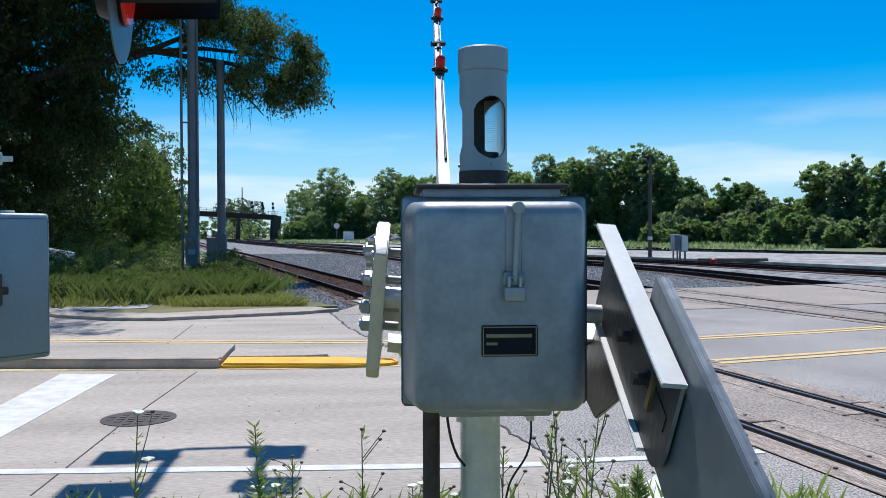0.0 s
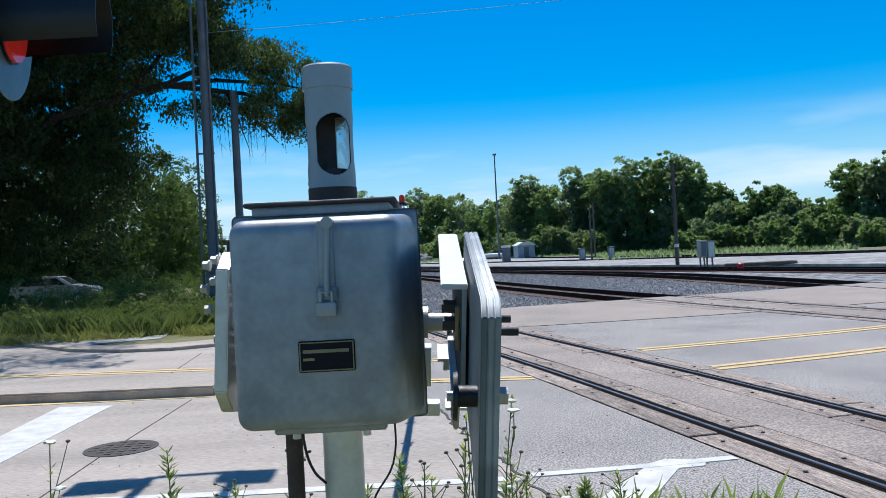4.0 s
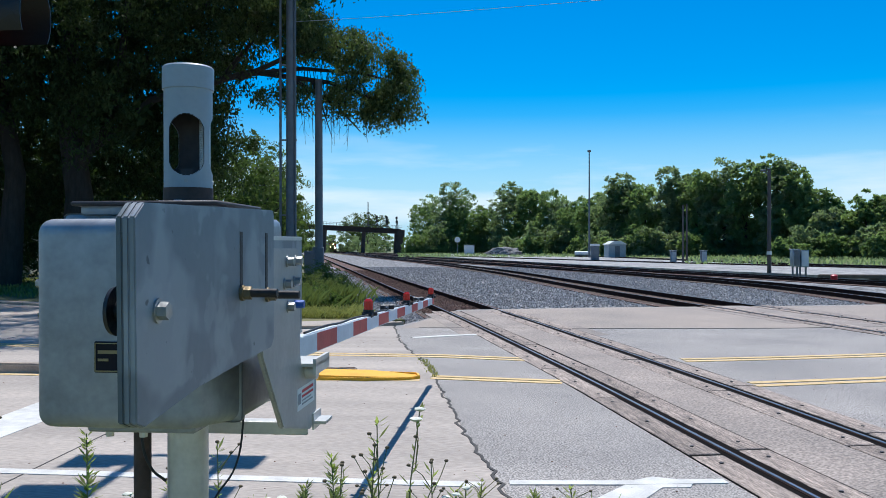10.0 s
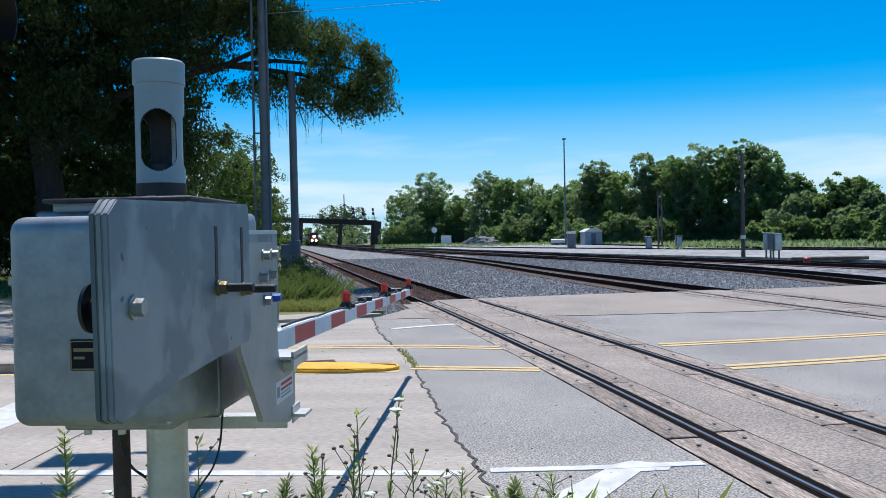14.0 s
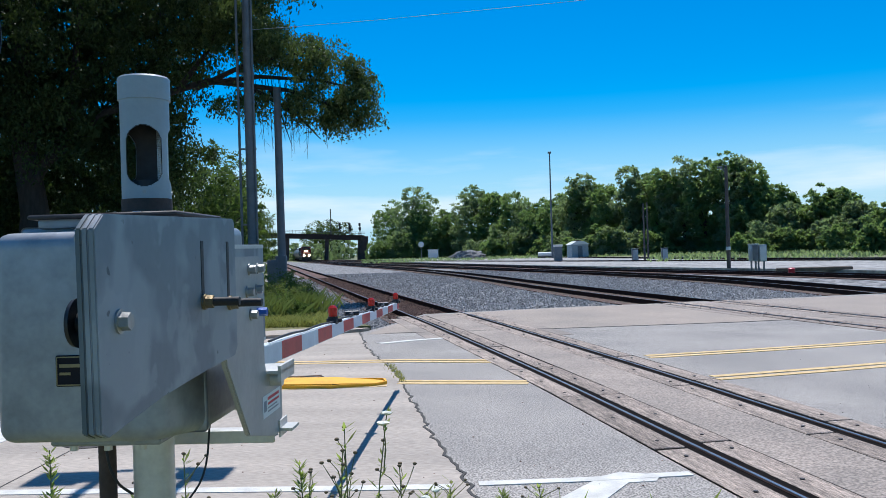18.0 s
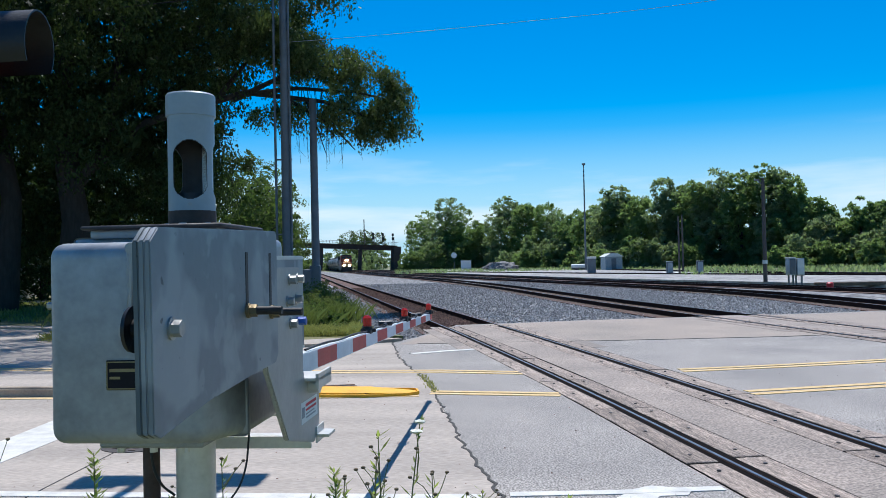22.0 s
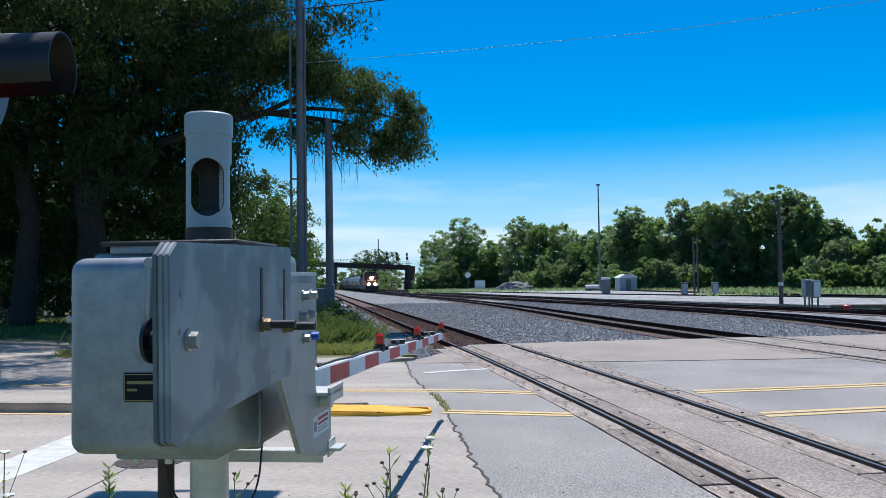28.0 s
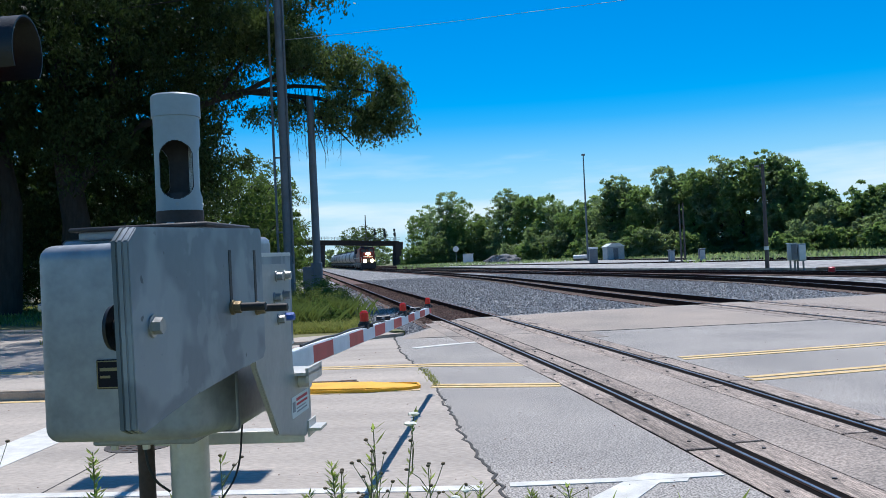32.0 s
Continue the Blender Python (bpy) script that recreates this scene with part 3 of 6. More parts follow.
stones("rusty_stones", 11000, ((-12, 3, 14.3, 62), lambda x, y: abs(x - line_x(TRACK_1, y)) < 1.15), RUSTSTONE, 0.026, "rust-stained stones between the rails", 7, z=-0.15)
# ties that show between ballast
for t, knots, ys in ((t1, TRACK_1, np.arange(14.6, 62, 0.55)), (t2, TRACK_2, np.arange(19.6, 70, 0.6)), (t3, TRACK_3, np.arange(21, 60, 0.6))):
    me = mesh_of(bx(B(), -1.25, 1.25, -0.11, 0.11, -0.26, -0.142, 0.01, 1), "tie", TIE)
    for y in ys:
        x = line_x(knots, y)
        a = math.atan2(line_x(knots, y + 1) - line_x(knots, y - 1), 2)
        o = part("tie", me, None, t)
        o.matrix_basis = pose(x, float(y), 0, 0, 0, -math.degrees(a))

# timber panels along the crossing rails
for t, knots, y0, y1 in ((t1, TRACK_1, -5.0, 16.4), (t2, TRACK_2, -3.0, 18.6)):
    for s, w in ((-0.985, 0.28), (-0.51, 0.27), (0.51, 0.27), (0.985, 0.28)):
        y = y0 + rng.uniform(0, 1)
        while y < y1:
            ln = min(rng.uniform(2.3, 2.9), y1 - y)
            if ln < 0.5:
                break
            ym = y + ln / 2
            a = math.atan2(line_x(knots, ym + 1) - line_x(knots, ym - 1), 2)
            o = part("timber_panel", bx(B(), -w / 2, w / 2, -ln / 2 + 0.003, ln / 2 - 0.003, -0.15, rng.uniform(0.007, 0.014), 0.006, 1), PLANK, t, smooth=False)
            o.matrix_basis = pose(line_x(knots, ym) + s * math.cos(a), ym - s * math.sin(a), 0, 0, 0, -math.degrees(a))
            for k in (-0.4, 0, 0.4):
                sp = part("spike", cyl(B(), (0, k * ln, 0), (0, k * ln, 0.019), 0.018, seg=8), DARKIRON, o, smooth=False)
            y += ln
for knots, y0, y1, t in ((TRACK_1, -6, 16.6, t1), (TRACK_2, -6, 18.8, t2)):
    pts = [p for p in curve_points(knots, 0.8) if y0 < p[1] < y1]
    # flat dark sheets stand in for the shaded grooves beside the rails
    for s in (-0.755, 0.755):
        ribbon([(x + s, y) for x, y in pts], 0.785, -0.2, 0.0035, "flangeway", GROOVE_SHADE, t)
    ribbon(pts, 0.72, -0.2, 0.0055, "crossing_infill", RUSTPATCH, t)


# stained strips at the foot of the timbers and where the rails leave the road
for k, (knots, t) in enumerate(((TRACK_1, t1), (TRACK_2, t2))):
    for off in (-1.3, 1.3):
        pts = [(x + off, y) for x, y in curve_points(knots, 0.9) if (9.5 if k == 0 else 12) < y < (16.2 if k == 0 else 18.2)]
        ribbon(pts, 0.34, -0.02, 0.0032, "rust_stain", RUSTPATCH, t)
chips = random.Random(31)
cv_, cf_ = [], []
for i in range(420):
    x, y = chips.uniform(-6.5, 6), -1.2 + 13 * chips.random() ** 1.6
    q, a = chips.uniform(0.004, 0.013), chips.uniform(0, 6.28)
    k = len(cv_)
    cv_ += [(x + q * math.cos(a + w), y + q * math.sin(a + w), 0.0) for w in (0, 1.6, 3.0, 4.6)] + [(x, y, q * 0.7)]
    cf_ += [(k, k + 1, k + 4), (k + 1, k + 2, k + 4), (k + 2, k + 3, k + 4), (k + 3, k, k + 4)]
me = bpy.data.meshes.new("road_grit")
me.from_pydata(cv_, [], cf_)
me.materials.append(RUSTSTONE)
tagged(new("road_grit", me), "scattered dark grit and chips on the road", "grit", kind="stuff")


# ---- gate mechanism ----
MECH = pose(-1.235, -4.05, 0, 0, 0, -3.5)
gm = thing("crossing_box", MECH, "grey painted crossing gate mechanism box on a round mast", "gate mechanism")
part("mast", cyl(B(), (-0.01, 0.02, 0.0), (-0.01, 0.02, 1.25), 0.065, seg=32), CAST, gm, "bare aluminium mast")
part("mast_base", cyl(cyl(B(), (-0.01, 0.02, 0), (-0.01, 0.02, 0.05), 0.2, seg=24), (-0.01, 0.02, 0.05), (-0.01, 0.02, 0.25), 0.09, 0.075), CAST, gm)
part("conduit", cyl(B(), (-0.17, 0.03, 0), (-0.17, 0.03, 1.24), 0.028, seg=16), BROWNIRON, gm, "dark brown conduit pipe")
body = bx(B(), -0.235, 0.255, -0.27, 0.2, 1.22, 1.83, 0.03, 3)
box = part("body", body, SILVER, gm)
cover = B()
bx(cover, -0.262, 0.270, -0.50, -0.27, 1.228, 1.818)
for v in cover.verts:
    if v.co.y < -0.4:
        v.co.x += 0.034 if v.co.x < 0 else -0.05
        v.co.z += 0.018 if v.co.z < 1.5 else -0.008
bmesh.ops.bevel(cover, geom=[e for e in cover.edges if min(e.verts[0].co.y, e.verts[1].co.y) < -0.4], offset=0.045, segments=6, affect="EDGES", profile=0.55)
cv = part("cover", cover, SILVER, gm, "rounded grey front cover")
part("cover_flange", bx(B(), -0.268, 0.276, -0.285, -0.26, 1.225, 1.834, 0.02, 3), SILVER, gm)
part("lid", bx(B(), -0.205, 0.195, -0.30, 0.08, 1.828, 1.856, 0.008, 2), SILVER, gm)
part("lid_gasket", bx(B(), -0.225, 0.215, -0.322, 0.095, 1.854, 1.868, 0.005, 1), DARKIRON, gm, "dark weathered lid edge")
hs = B()
cyl(hs, (0.039, -0.5300, 1.79), (0.030, -0.5300, 1.60), 0.008, seg=10)
cyl(hs, (0.039, -0.5450, 1.792), (0.039, -0.4900, 1.792), 0.016, seg=16)
part("hasp_rod", hs, BRACKETALU, cv)
part("hasp_back", bx(B(), 0.008, 0.052, -0.5080, -0.4980, 1.6, 1.80, 0.004, 1), SILVER, cv)
part("hasp_bracket", bx(B(), 0.0, 0.058, -0.5200, -0.5000, 1.585, 1.625, 0.005, 1), SILVER, cv)
lk = B()
bx(lk, 0.001, 0.055, -0.5480, -0.5180, 1.548, 1.585, 0.006, 2)
part("padlock", lk, BRACKETALU, cv)
sh = B()
for x in (0.014, 0.044):
    cyl(sh, (x, -0.5330, 1.58), (x, -0.5330, 1.612), 0.005, seg=8)
cyl(sh, (0.014, -0.5330, 1.612), (0.044, -0.5330, 1.612), 0.005, seg=8)
part("shackle", sh, STEELNUT, cv)
lab = part("nameplate", bx(B(), -0.056, 0.094, -0.5070, -0.4990, 1.399, 1.482, 0.003, 1), PLATEBLACK, cv, "black nameplate with a gold rim")
rim = B()
for a in ((-0.053, 0.091, 1.402, 1.405), (-0.053, 0.091, 1.476, 1.479), (-0.053, -0.050, 1.402, 1.479), (0.088, 0.091, 1.402, 1.479)):
    bx(rim, a[0], a[1], -0.5085, -0.5065, a[2], a[3])
part("plate_rim", rim, GOLD, lab, smooth=False)
ink = B()
bx(ink, -0.044, 0.078, -0.5085, -0.5065, 1.450, 1.459)
bx(ink, -0.044, -0.014, -0.5085, -0.5065, 1.430, 1.437)
part("plate_marks", ink, GOLD, lab, smooth=False)
part("under_flange", bx(B(), -0.16, 0.16, -0.35, 0.2, 1.205, 1.226, 0.006, 1), SILVER, gm)
for x in (-0.1, 0.0, 0.1):
    part("drain_bolt", cyl(B(), (x, -0.33, 1.19), (x, -0.33, 1.206), 0.012, seg=8), CAST, gm)
# window tube on top
R0 = 0.0765
seg, rows_ = 180, 96
tb = B()
zz = [1.925 + (2.245 - 1.925) * i / rows_ for i in range(rows_ + 1)]


def open_at(az, z):
    for c, half in ((17, 0.055), (125, 0.055), (260, 0.042)):
        d = (az - c + 180) % 360 - 180
        w = math.sin(radians(d)) * R0 if abs(d) < 90 else 9
        h = max(0, abs(z - 2.06) - 0.043)
        if abs(w) < half and w * w + h * h < half**2:
            return True
    return False


# inner wall takes dark iron, so the tube's inside shade is in its colour
for r in (R0, R0 - 0.004):
    grid = [[tb.verts.new((r * math.sin(radians(360 * k / seg)), -r * math.cos(radians(360 * k / seg)), z)) for k in range(seg)] for z in zz]
    for i in range(rows_):
        for k in range(seg):
            if not open_at(360 * (k + 0.5) / seg, (zz[i] + zz[i + 1]) / 2):
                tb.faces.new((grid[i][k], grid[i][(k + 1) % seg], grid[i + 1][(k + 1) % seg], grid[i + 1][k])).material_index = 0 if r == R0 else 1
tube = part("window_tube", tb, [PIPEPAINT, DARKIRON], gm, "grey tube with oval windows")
part("tube_cap", cyl(cyl(B(), (0, 0, 2.243), (0, 0, 2.313), 0.0815, seg=48), (0, 0, 2.313), (0, 0, 2.319), 0.0815, 0.076, seg=48), PIPEPAINT, gm)
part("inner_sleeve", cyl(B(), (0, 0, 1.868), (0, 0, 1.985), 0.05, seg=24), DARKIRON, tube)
scr = B()
for k in range(31):
    a = radians(125 - 45 + 3 * k)
    x, y = 0.069 * math.sin(a), -0.069 * math.cos(a)
    bx(scr, x - 0.0007, x + 0.0007, y - 0.0007, y + 0.0007, 1.96, 2.165)
    if k < 30:
        b2 = radians(125 - 45 + 3 * k + 3)
        for q in range(34):
            z = 1.963 + q * 0.006
            cyl(scr, (x, y, z), (0.069 * math.sin(b2), -0.069 * math.cos(b2), z), 0.0007, seg=3, caps=False)
part("mesh_screen", scr, CAST, tube, "fine wire screen", smooth=False)
part("tube_collar", cyl(B(), (0, 0, 1.867), (0, 0, 1.925), 0.0785, seg=32), BROWNIRON, gm, "rusty collar")
for a in (-60, 0, 60, 150):
    x, y = 0.078 * math.sin(radians(a)), -0.078 * math.cos(radians(a))
    part("collar_clamp", bx(B(), x - 0.014, x + 0.014, y - 0.014, y + 0.014, 1.867, 1.884, 0.004, 1), CAST, gm)
for a in (17, 125, 260):
    x, y = R0 * math.sin(radians(a)), -R0 * math.cos(radians(a))
    part("set_screw", cyl(B(), (x, y, 1.945), (x * 1.06, y * 1.06, 1.945), 0.006, seg=10), STEELNUT, tube)


def cable(name, pts, r, mat, parent=None, label=""):
    cu = bpy.data.curves.new(name, "CURVE")
    cu.dimensions, cu.bevel_depth, cu.bevel_resolution, cu.resolution_u = "3D", r, 2, 6
    sp = cu.splines.new("BEZIER")
    sp.bezier_points.add(len(pts) - 1)
    for p, co in zip(sp.bezier_points, pts):
        p.co, p.handle_left_type, p.handle_right_type = co, "AUTO", "AUTO"
    ob = new(name, cu)
    dg = bpy.context.evaluated_depsgraph_get()
    me = bpy.data.meshes.new_from_object(ob.evaluated_get(dg))
    bpy.data.objects.remove(ob)
    me.materials.clear()
    me.materials.append(mat)
    return part(name, me, None, parent, label)


cable("cable", [(-0.125, -0.06, 1.2), (-0.12, -0.08, 1.12), (-0.095, -0.07, 1.03), (-0.065, -0.03, 0.98)], 0.0045, RUBBER, gm, "black cable loop")
cable("cable", [(0.16, 0.08, 1.19), (0.15, 0.02, 1.02), (0.08, 0.0, 0.9), (0.055, -0.02, 0.6)], 0.0035, RUBBER, gm, "black cable loop")

# ---- gate arm with counterweights, turning on the mechanism's shaft ----
PV = Vector((0, -0.1, 1.5))
ga = thing("crossing_barrier", MECH @ Matrix.Translation(PV), "lowering red and white striped gate arm with counterweights", "barrier")


def gp(name, bm, mat, parent=ga, label="", smooth=True):
    """A part of the gate, built in the mechanism's space with the gate down."""
    bmesh.ops.translate(bm, verts=bm.verts, vec=-PV)
    return part(name, bm, mat, parent, label, smooth)


gp("shaft", cyl(B(), (-0.36, -0.1, 1.5), (0.36, -0.1, 1.5), 0.03, seg=20), CAST)
def outward(v, z):
    """Carries a bracket point out to the plane of the plates."""
    return -2.69 + 0.953 * (v + 2.69), 1.73 + 0.953 * (z - 1.73)


for s in (1, -1):
    lo, hi = (0.368, 0.384) if s > 0 else (-0.36, -0.32)
    if s > 0:
        out = [outward(*p) for p in ((-0.33, 1.42), (-0.118, 1.175), (0.229, 1.10), (0.305, 1.16), (0.305, 1.33), (0.10, 1.345), (0.083, 1.38), (0.083, 1.70), (0.05, 1.73), (-0.3, 1.73), (-0.35, 1.68))]
    else:
        out = [(v, z - 0.05) for v, z in ((-0.20, 1.35), (-0.118, 1.26), (0.229, 1.15), (0.305, 1.2), (0.305, 1.33), (0.10, 1.4), (0.05, 1.74), (-0.05, 1.76), (-0.14, 1.72))]
    br = gp("support_bracket", prism(B(), out, "x", lo, hi, 0.004), [BRACKETALU if s > 0 else CAST, CHANNELIN], label="bare aluminium support bracket")
    # face towards the box darkened to paint in its shade
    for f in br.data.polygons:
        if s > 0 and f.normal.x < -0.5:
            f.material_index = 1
    for v, z in ((-0.076, 1.689), (0.024, 1.69), (-0.105, 1.62), (0.004, 1.623), (-0.071, 1.547)):
        v, z = outward(v, z)
        gp("bracket_bolt", hexbolt(B(), (hi if s > 0 else lo, v, z), (s, 0, 0), 0.013, 0.022), STEELNUT, br)
    if s > 0:
        v, z = outward(0.012, 1.55)
        gp("blue_nut", cyl(B(), (hi, v, z), (hi + 0.03, v, z), 0.013, seg=6), BLUE, br, "blue capped nut")
        gp("lower_bar", bx(bx(B(), -0.30, 0.333, 0.24, 0.252, 1.075, 1.12, 0.003, 1), -0.30, 0.333, 0.252, 0.30, 1.112, 1.12), CAST, br)
        v0, z0 = outward(0.10, 1.335)
        gp("step_lug", bx(bx(B(), 0.32, 0.43, v0, v0 + 0.19, z0, z0 + 0.01), 0.42, 0.43, v0, v0 + 0.19, z0 - 0.025, z0 + 0.025), CAST, br)
        gp("roller", cyl(B(), (0.34, v0 + 0.06, z0 - 0.02), (0.42, v0 + 0.06, z0 - 0.02), 0.027, seg=18), CAST, br)
        v1, z1 = outward(0.24, 1.115)
        gp("end_lug", bx(bx(B(), 0.35, 0.43, v1, v1 + 0.1, z1, z1 + 0.01), 0.384, 0.39, v1, v1 + 0.1, z1 - 0.02, z1 + 0.035), CAST, br)

        def mark(name, v0, v1, z0, z1, u0, u1, mt, parent, label=""):
            (a, c), (b, d) = outward(v0, z0), outward(v1, z1)
            return gp(name, bx(B(), u0, u1, a, b, c, d), mt, parent, label, smooth=False)

        stk = mark("sticker", 0.04, 0.27, 1.195, 1.268, hi + 0.0002, hi + 0.0012, STICKER, br, "white warning sticker with red print")
        for v0, v1, z0, z1, mt in ((0.1, 0.25, 1.248, 1.258, REDINK), (0.1, 0.25, 1.232, 1.24, REDINK), (0.1, 0.22, 1.22, 1.224, GREYINK), (0.05, 0.085, 1.215, 1.25, GREYINK), (0.1, 0.24, 1.208, 1.213, GREYINK)):
            mark("print_bar", v0, v1, z0, z1, hi + 0.0005, hi + 0.0018, mt, stk)
    else:
        for v, z in ((0.0, 1.61), (0.02, 1.50), (-0.02, 1.42), (0.05, 1.31)):
            gp("stud", cyl(B(), (-0.40, v, z), (-0.27, v, z), 0.014, seg=10), BRACKETALU, br)
            gp("lug_block", bx(B(), -0.395, -0.362, v - 0.02, v + 0.02, z - 0.02, z + 0.02, 0.005, 1), BRACKETALU, br)
gp("cross_channel", bx(bx(B(), -0.34, 0.30, 0.19, 0.2, 1.2, 1.34, 0.003, 1), -0.34, 0.30, 0.2, 0.26, 1.33, 1.34), CAST)
# counterweight channel, open towards the box, and plates
web = [(0.0, 1.755), (-0.84, 1.75)] + [(-0.745 - 0.095 * math.cos(radians(k)), 1.565 - 0.095 * math.sin(radians(k))) for k in range(0, 91, 15)] + [(0.0, 1.47)]
chan = gp("weight_channel", prism(B(), web, "x", 0.366, 0.376), [GALV, CHANNELIN], label="galvanised channel with rounded end")
gp("upper_flange", prism(B(), [(-0.845, 1.762), (0.0, 1.767), (0.0, 1.755), (-0.845, 1.75)], "x", 0.318, 0.378, 0.002), ZINC, chan, "bright zinc flange")
gp("lower_flange", prism(B(), [(-0.71, 1.46), (0.0, 1.46), (0.0, 1.472), (-0.71, 1.472)], "x", 0.348, 0.378, 0.002), ZINC, chan)
# inside of the web gets the same painted shade
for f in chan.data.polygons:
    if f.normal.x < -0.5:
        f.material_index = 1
gp("channel_slot", prism(B(), [(-0.80, 1.595), (-0.69, 1.60), (-0.69, 1.645), (-0.80, 1.64)], "x", 0.3635, 0.3655), BLACK, chan, smooth=False)
gp("slot_washer", prism(B(), [(-0.69, 1.57), (-0.665, 1.57), (-0.665, 1.675), (-0.69, 1.675)], "x", 0.356, 0.3655), BRASS, chan, smooth=False)
for v, z in ((-0.62, 1.62), (-0.42, 1.62)):
    gp("channel_bolt", hexbolt(B(), (0.366, v, z), (-1, 0, 0), 0.018, 0.04), DARKIRON, chan)
gp("channel_hub", cyl(B(), (0.25, -0.1, 1.5), (0.288, -0.1, 1.5), 0.05, seg=28), CAST)
PO = 0.418
PL = [(-1.24, 1.812), (-0.46, 1.832), (-0.45, 1.82), (-0.45, 1.49), (-0.475, 1.468), (-0.70, 1.46), (-0.98, 1.445), (-1.24, 1.415), (-1.27, 1.428), (-1.277, 1.785)]
for lo, hi in ((0.383, 0.3945), (0.3948, 0.4063), (0.4066, PO)):
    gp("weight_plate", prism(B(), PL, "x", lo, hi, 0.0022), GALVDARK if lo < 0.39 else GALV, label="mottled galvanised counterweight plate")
for v, z0 in ((-0.72, 1.64), (-0.52, 1.625)):
    gp("plate_slot", bx(B(), PO - 0.0015, PO + 0.0012, v - 0.009, v + 0.009, z0, 1.77, 0.0), BLACK, smooth=False)
    st = gp("slot_stud", cyl(B(), (0.37, v, z0 - 0.015), (PO + 0.088, v, z0 - 0.015), 0.0105, seg=12), DARKIRON)
    gp("brass_nut", cyl(cyl(B(), (PO + 0.001, v, z0 - 0.015), (PO + 0.008, v, z0 - 0.015), 0.019, seg=16), (PO + 0.008, v, z0 - 0.015), (PO + 0.026, v, z0 - 0.015), 0.0155, seg=6), BRASS, st)
pb = gp("plate_bolt", hexbolt(B(), (PO, -1.185, 1.617), (1, 0, 0), 0.017, 0.022), STEELNUT)
wn = gp("wing_knob", cyl(cyl(B(), (0.338, -1.19, 1.617), (0.346, -1.19, 1.617), 0.044, 0.046, seg=32), (0.346, -1.19, 1.617), (0.383, -1.19, 1.617), 0.02, seg=16), BLACK, label="black round knob")
gp("knob_stud", cyl(B(), (0.327, -1.19, 1.617), (0.338, -1.19, 1.617), 0.01, seg=10), STEELNUT, wn)

# the striped arm itself: droops a little towards its tip
ARM_U, Z0, Z1, V0, V1 = -0.09, 1.245, 1.03, 0.2, 8.48


def arm_z(v):
    return Z0 + (Z1 - Z0) * (v - 0.4) / (V1 - 0.4)


def arm_h(v):
    return 0.058 - 0.018 * (v / V1)


am = B()
for a, b in ((V0, V1),):
    vs = [am.verts.new((ARM_U + sx * 0.026, v, arm_z(v) + sz * arm_h(v))) for v in (a, b) for sx, sz in ((-1, -1), (1, -1), (1, 1), (-1, 1))]
    for q in ((0, 1, 2, 3), (4, 5, 6, 7), (0, 1, 5, 4), (1, 2, 6, 5), (2, 3, 7, 6), (3, 0, 4, 7)):
        am.faces.new([vs[i] for i in q])
    bmesh.ops.recalc_face_normals(am, faces=am.faces)
arm = gp("arm", am, WHITEREFL, label="slim hollow arm", smooth=False)
v, k = 2.01 - 3 * 0.52, 0
while v < V1 - 0.02:
    e = min(v + 0.52, V1 - 0.005)
    for sx in (-1, 1):
        sb = B()
        x = ARM_U + sx * 0.0265
        q = [sb.verts.new((xx, vv, arm_z(vv) + sz * (arm_h(vv) - 0.004))) for xx in (x, x + sx * 0.002) for vv, sz in ((v, -1), (e, -1), (e, 1), (v, 1))]
        for f in ((0, 1, 2, 3), (4, 5, 6, 7), (0, 1, 5, 4), (1, 2, 6, 5), (2, 3, 7, 6), (3, 0, 4, 7)):
            sb.faces.new([q[i] for i in f])
        bmesh.ops.recalc_face_normals(sb, faces=sb.faces)
        gp("stripe", sb, REDREFL if k % 2 else WHITEREFL, arm, "red sheeting" if k % 2 else "white sheeting", smooth=False)
    v, k = e, k + 1
for v, kind in ((3.79, 1), (5.99, 1), (8.36, 1)):
    z = arm_z(v) + arm_h(v)
    lb = gp("gate_lamp", bx(B(), ARM_U - 0.035, ARM_U + 0.035, v - 0.06, v + 0.05, z - 0.01, z + 0.035, 0.006, 1), BLACK, arm, "red gate lamp on a black foot")
    lens = B()
    cyl(lens, (ARM_U, v - 0.005, z + 0.035), (ARM_U, v - 0.005, z + 0.115), 0.034, 0.036, seg=20)
    cyl(lens, (ARM_U, v - 0.005, z + 0.115), (ARM_U, v - 0.005, z + 0.135), 0.036, 0.016, seg=20)
    gp("lens", lens, REDLENS, lb)
    gp("lamp_band", cyl(B(), (ARM_U, v - 0.005, z + 0.03), (ARM_U, v - 0.005, z + 0.05), 0.042, seg=20), BLACK, lb)
    gp("lamp_clip", bx(B(), ARM_U - 0.06, ARM_U + 0.06, v + 0.03, v + 0.06, z + 0.0, z + 0.03, 0.004, 1), DARKIRON, lb)
for v in (4.7, 7.0):
    z = arm_z(v) + arm_h(v)
    gp("cable_coil", cyl(cyl(B(), (ARM_U - 0.06, v, z + 0.03), (ARM_U + 0.05, v + 0.05, z + 0.03), 0.022, seg=8), (ARM_U, v - 0.1, z + 0.02), (ARM_U, v + 0.15, z + 0.03), 0.018, seg=8), BLACK, arm)
cb = cable("arm_cable", [(ARM_U + 0.01, vv, arm_z(vv) + arm_h(vv) + 0.012 + 0.008 * (i % 2)) for i, vv in enumerate(np.linspace(1.8, 8.3, 15).tolist())], 0.007, RUBBER, None)
cb.data.transform(Matrix.Translation(-PV))
cb.parent = arm


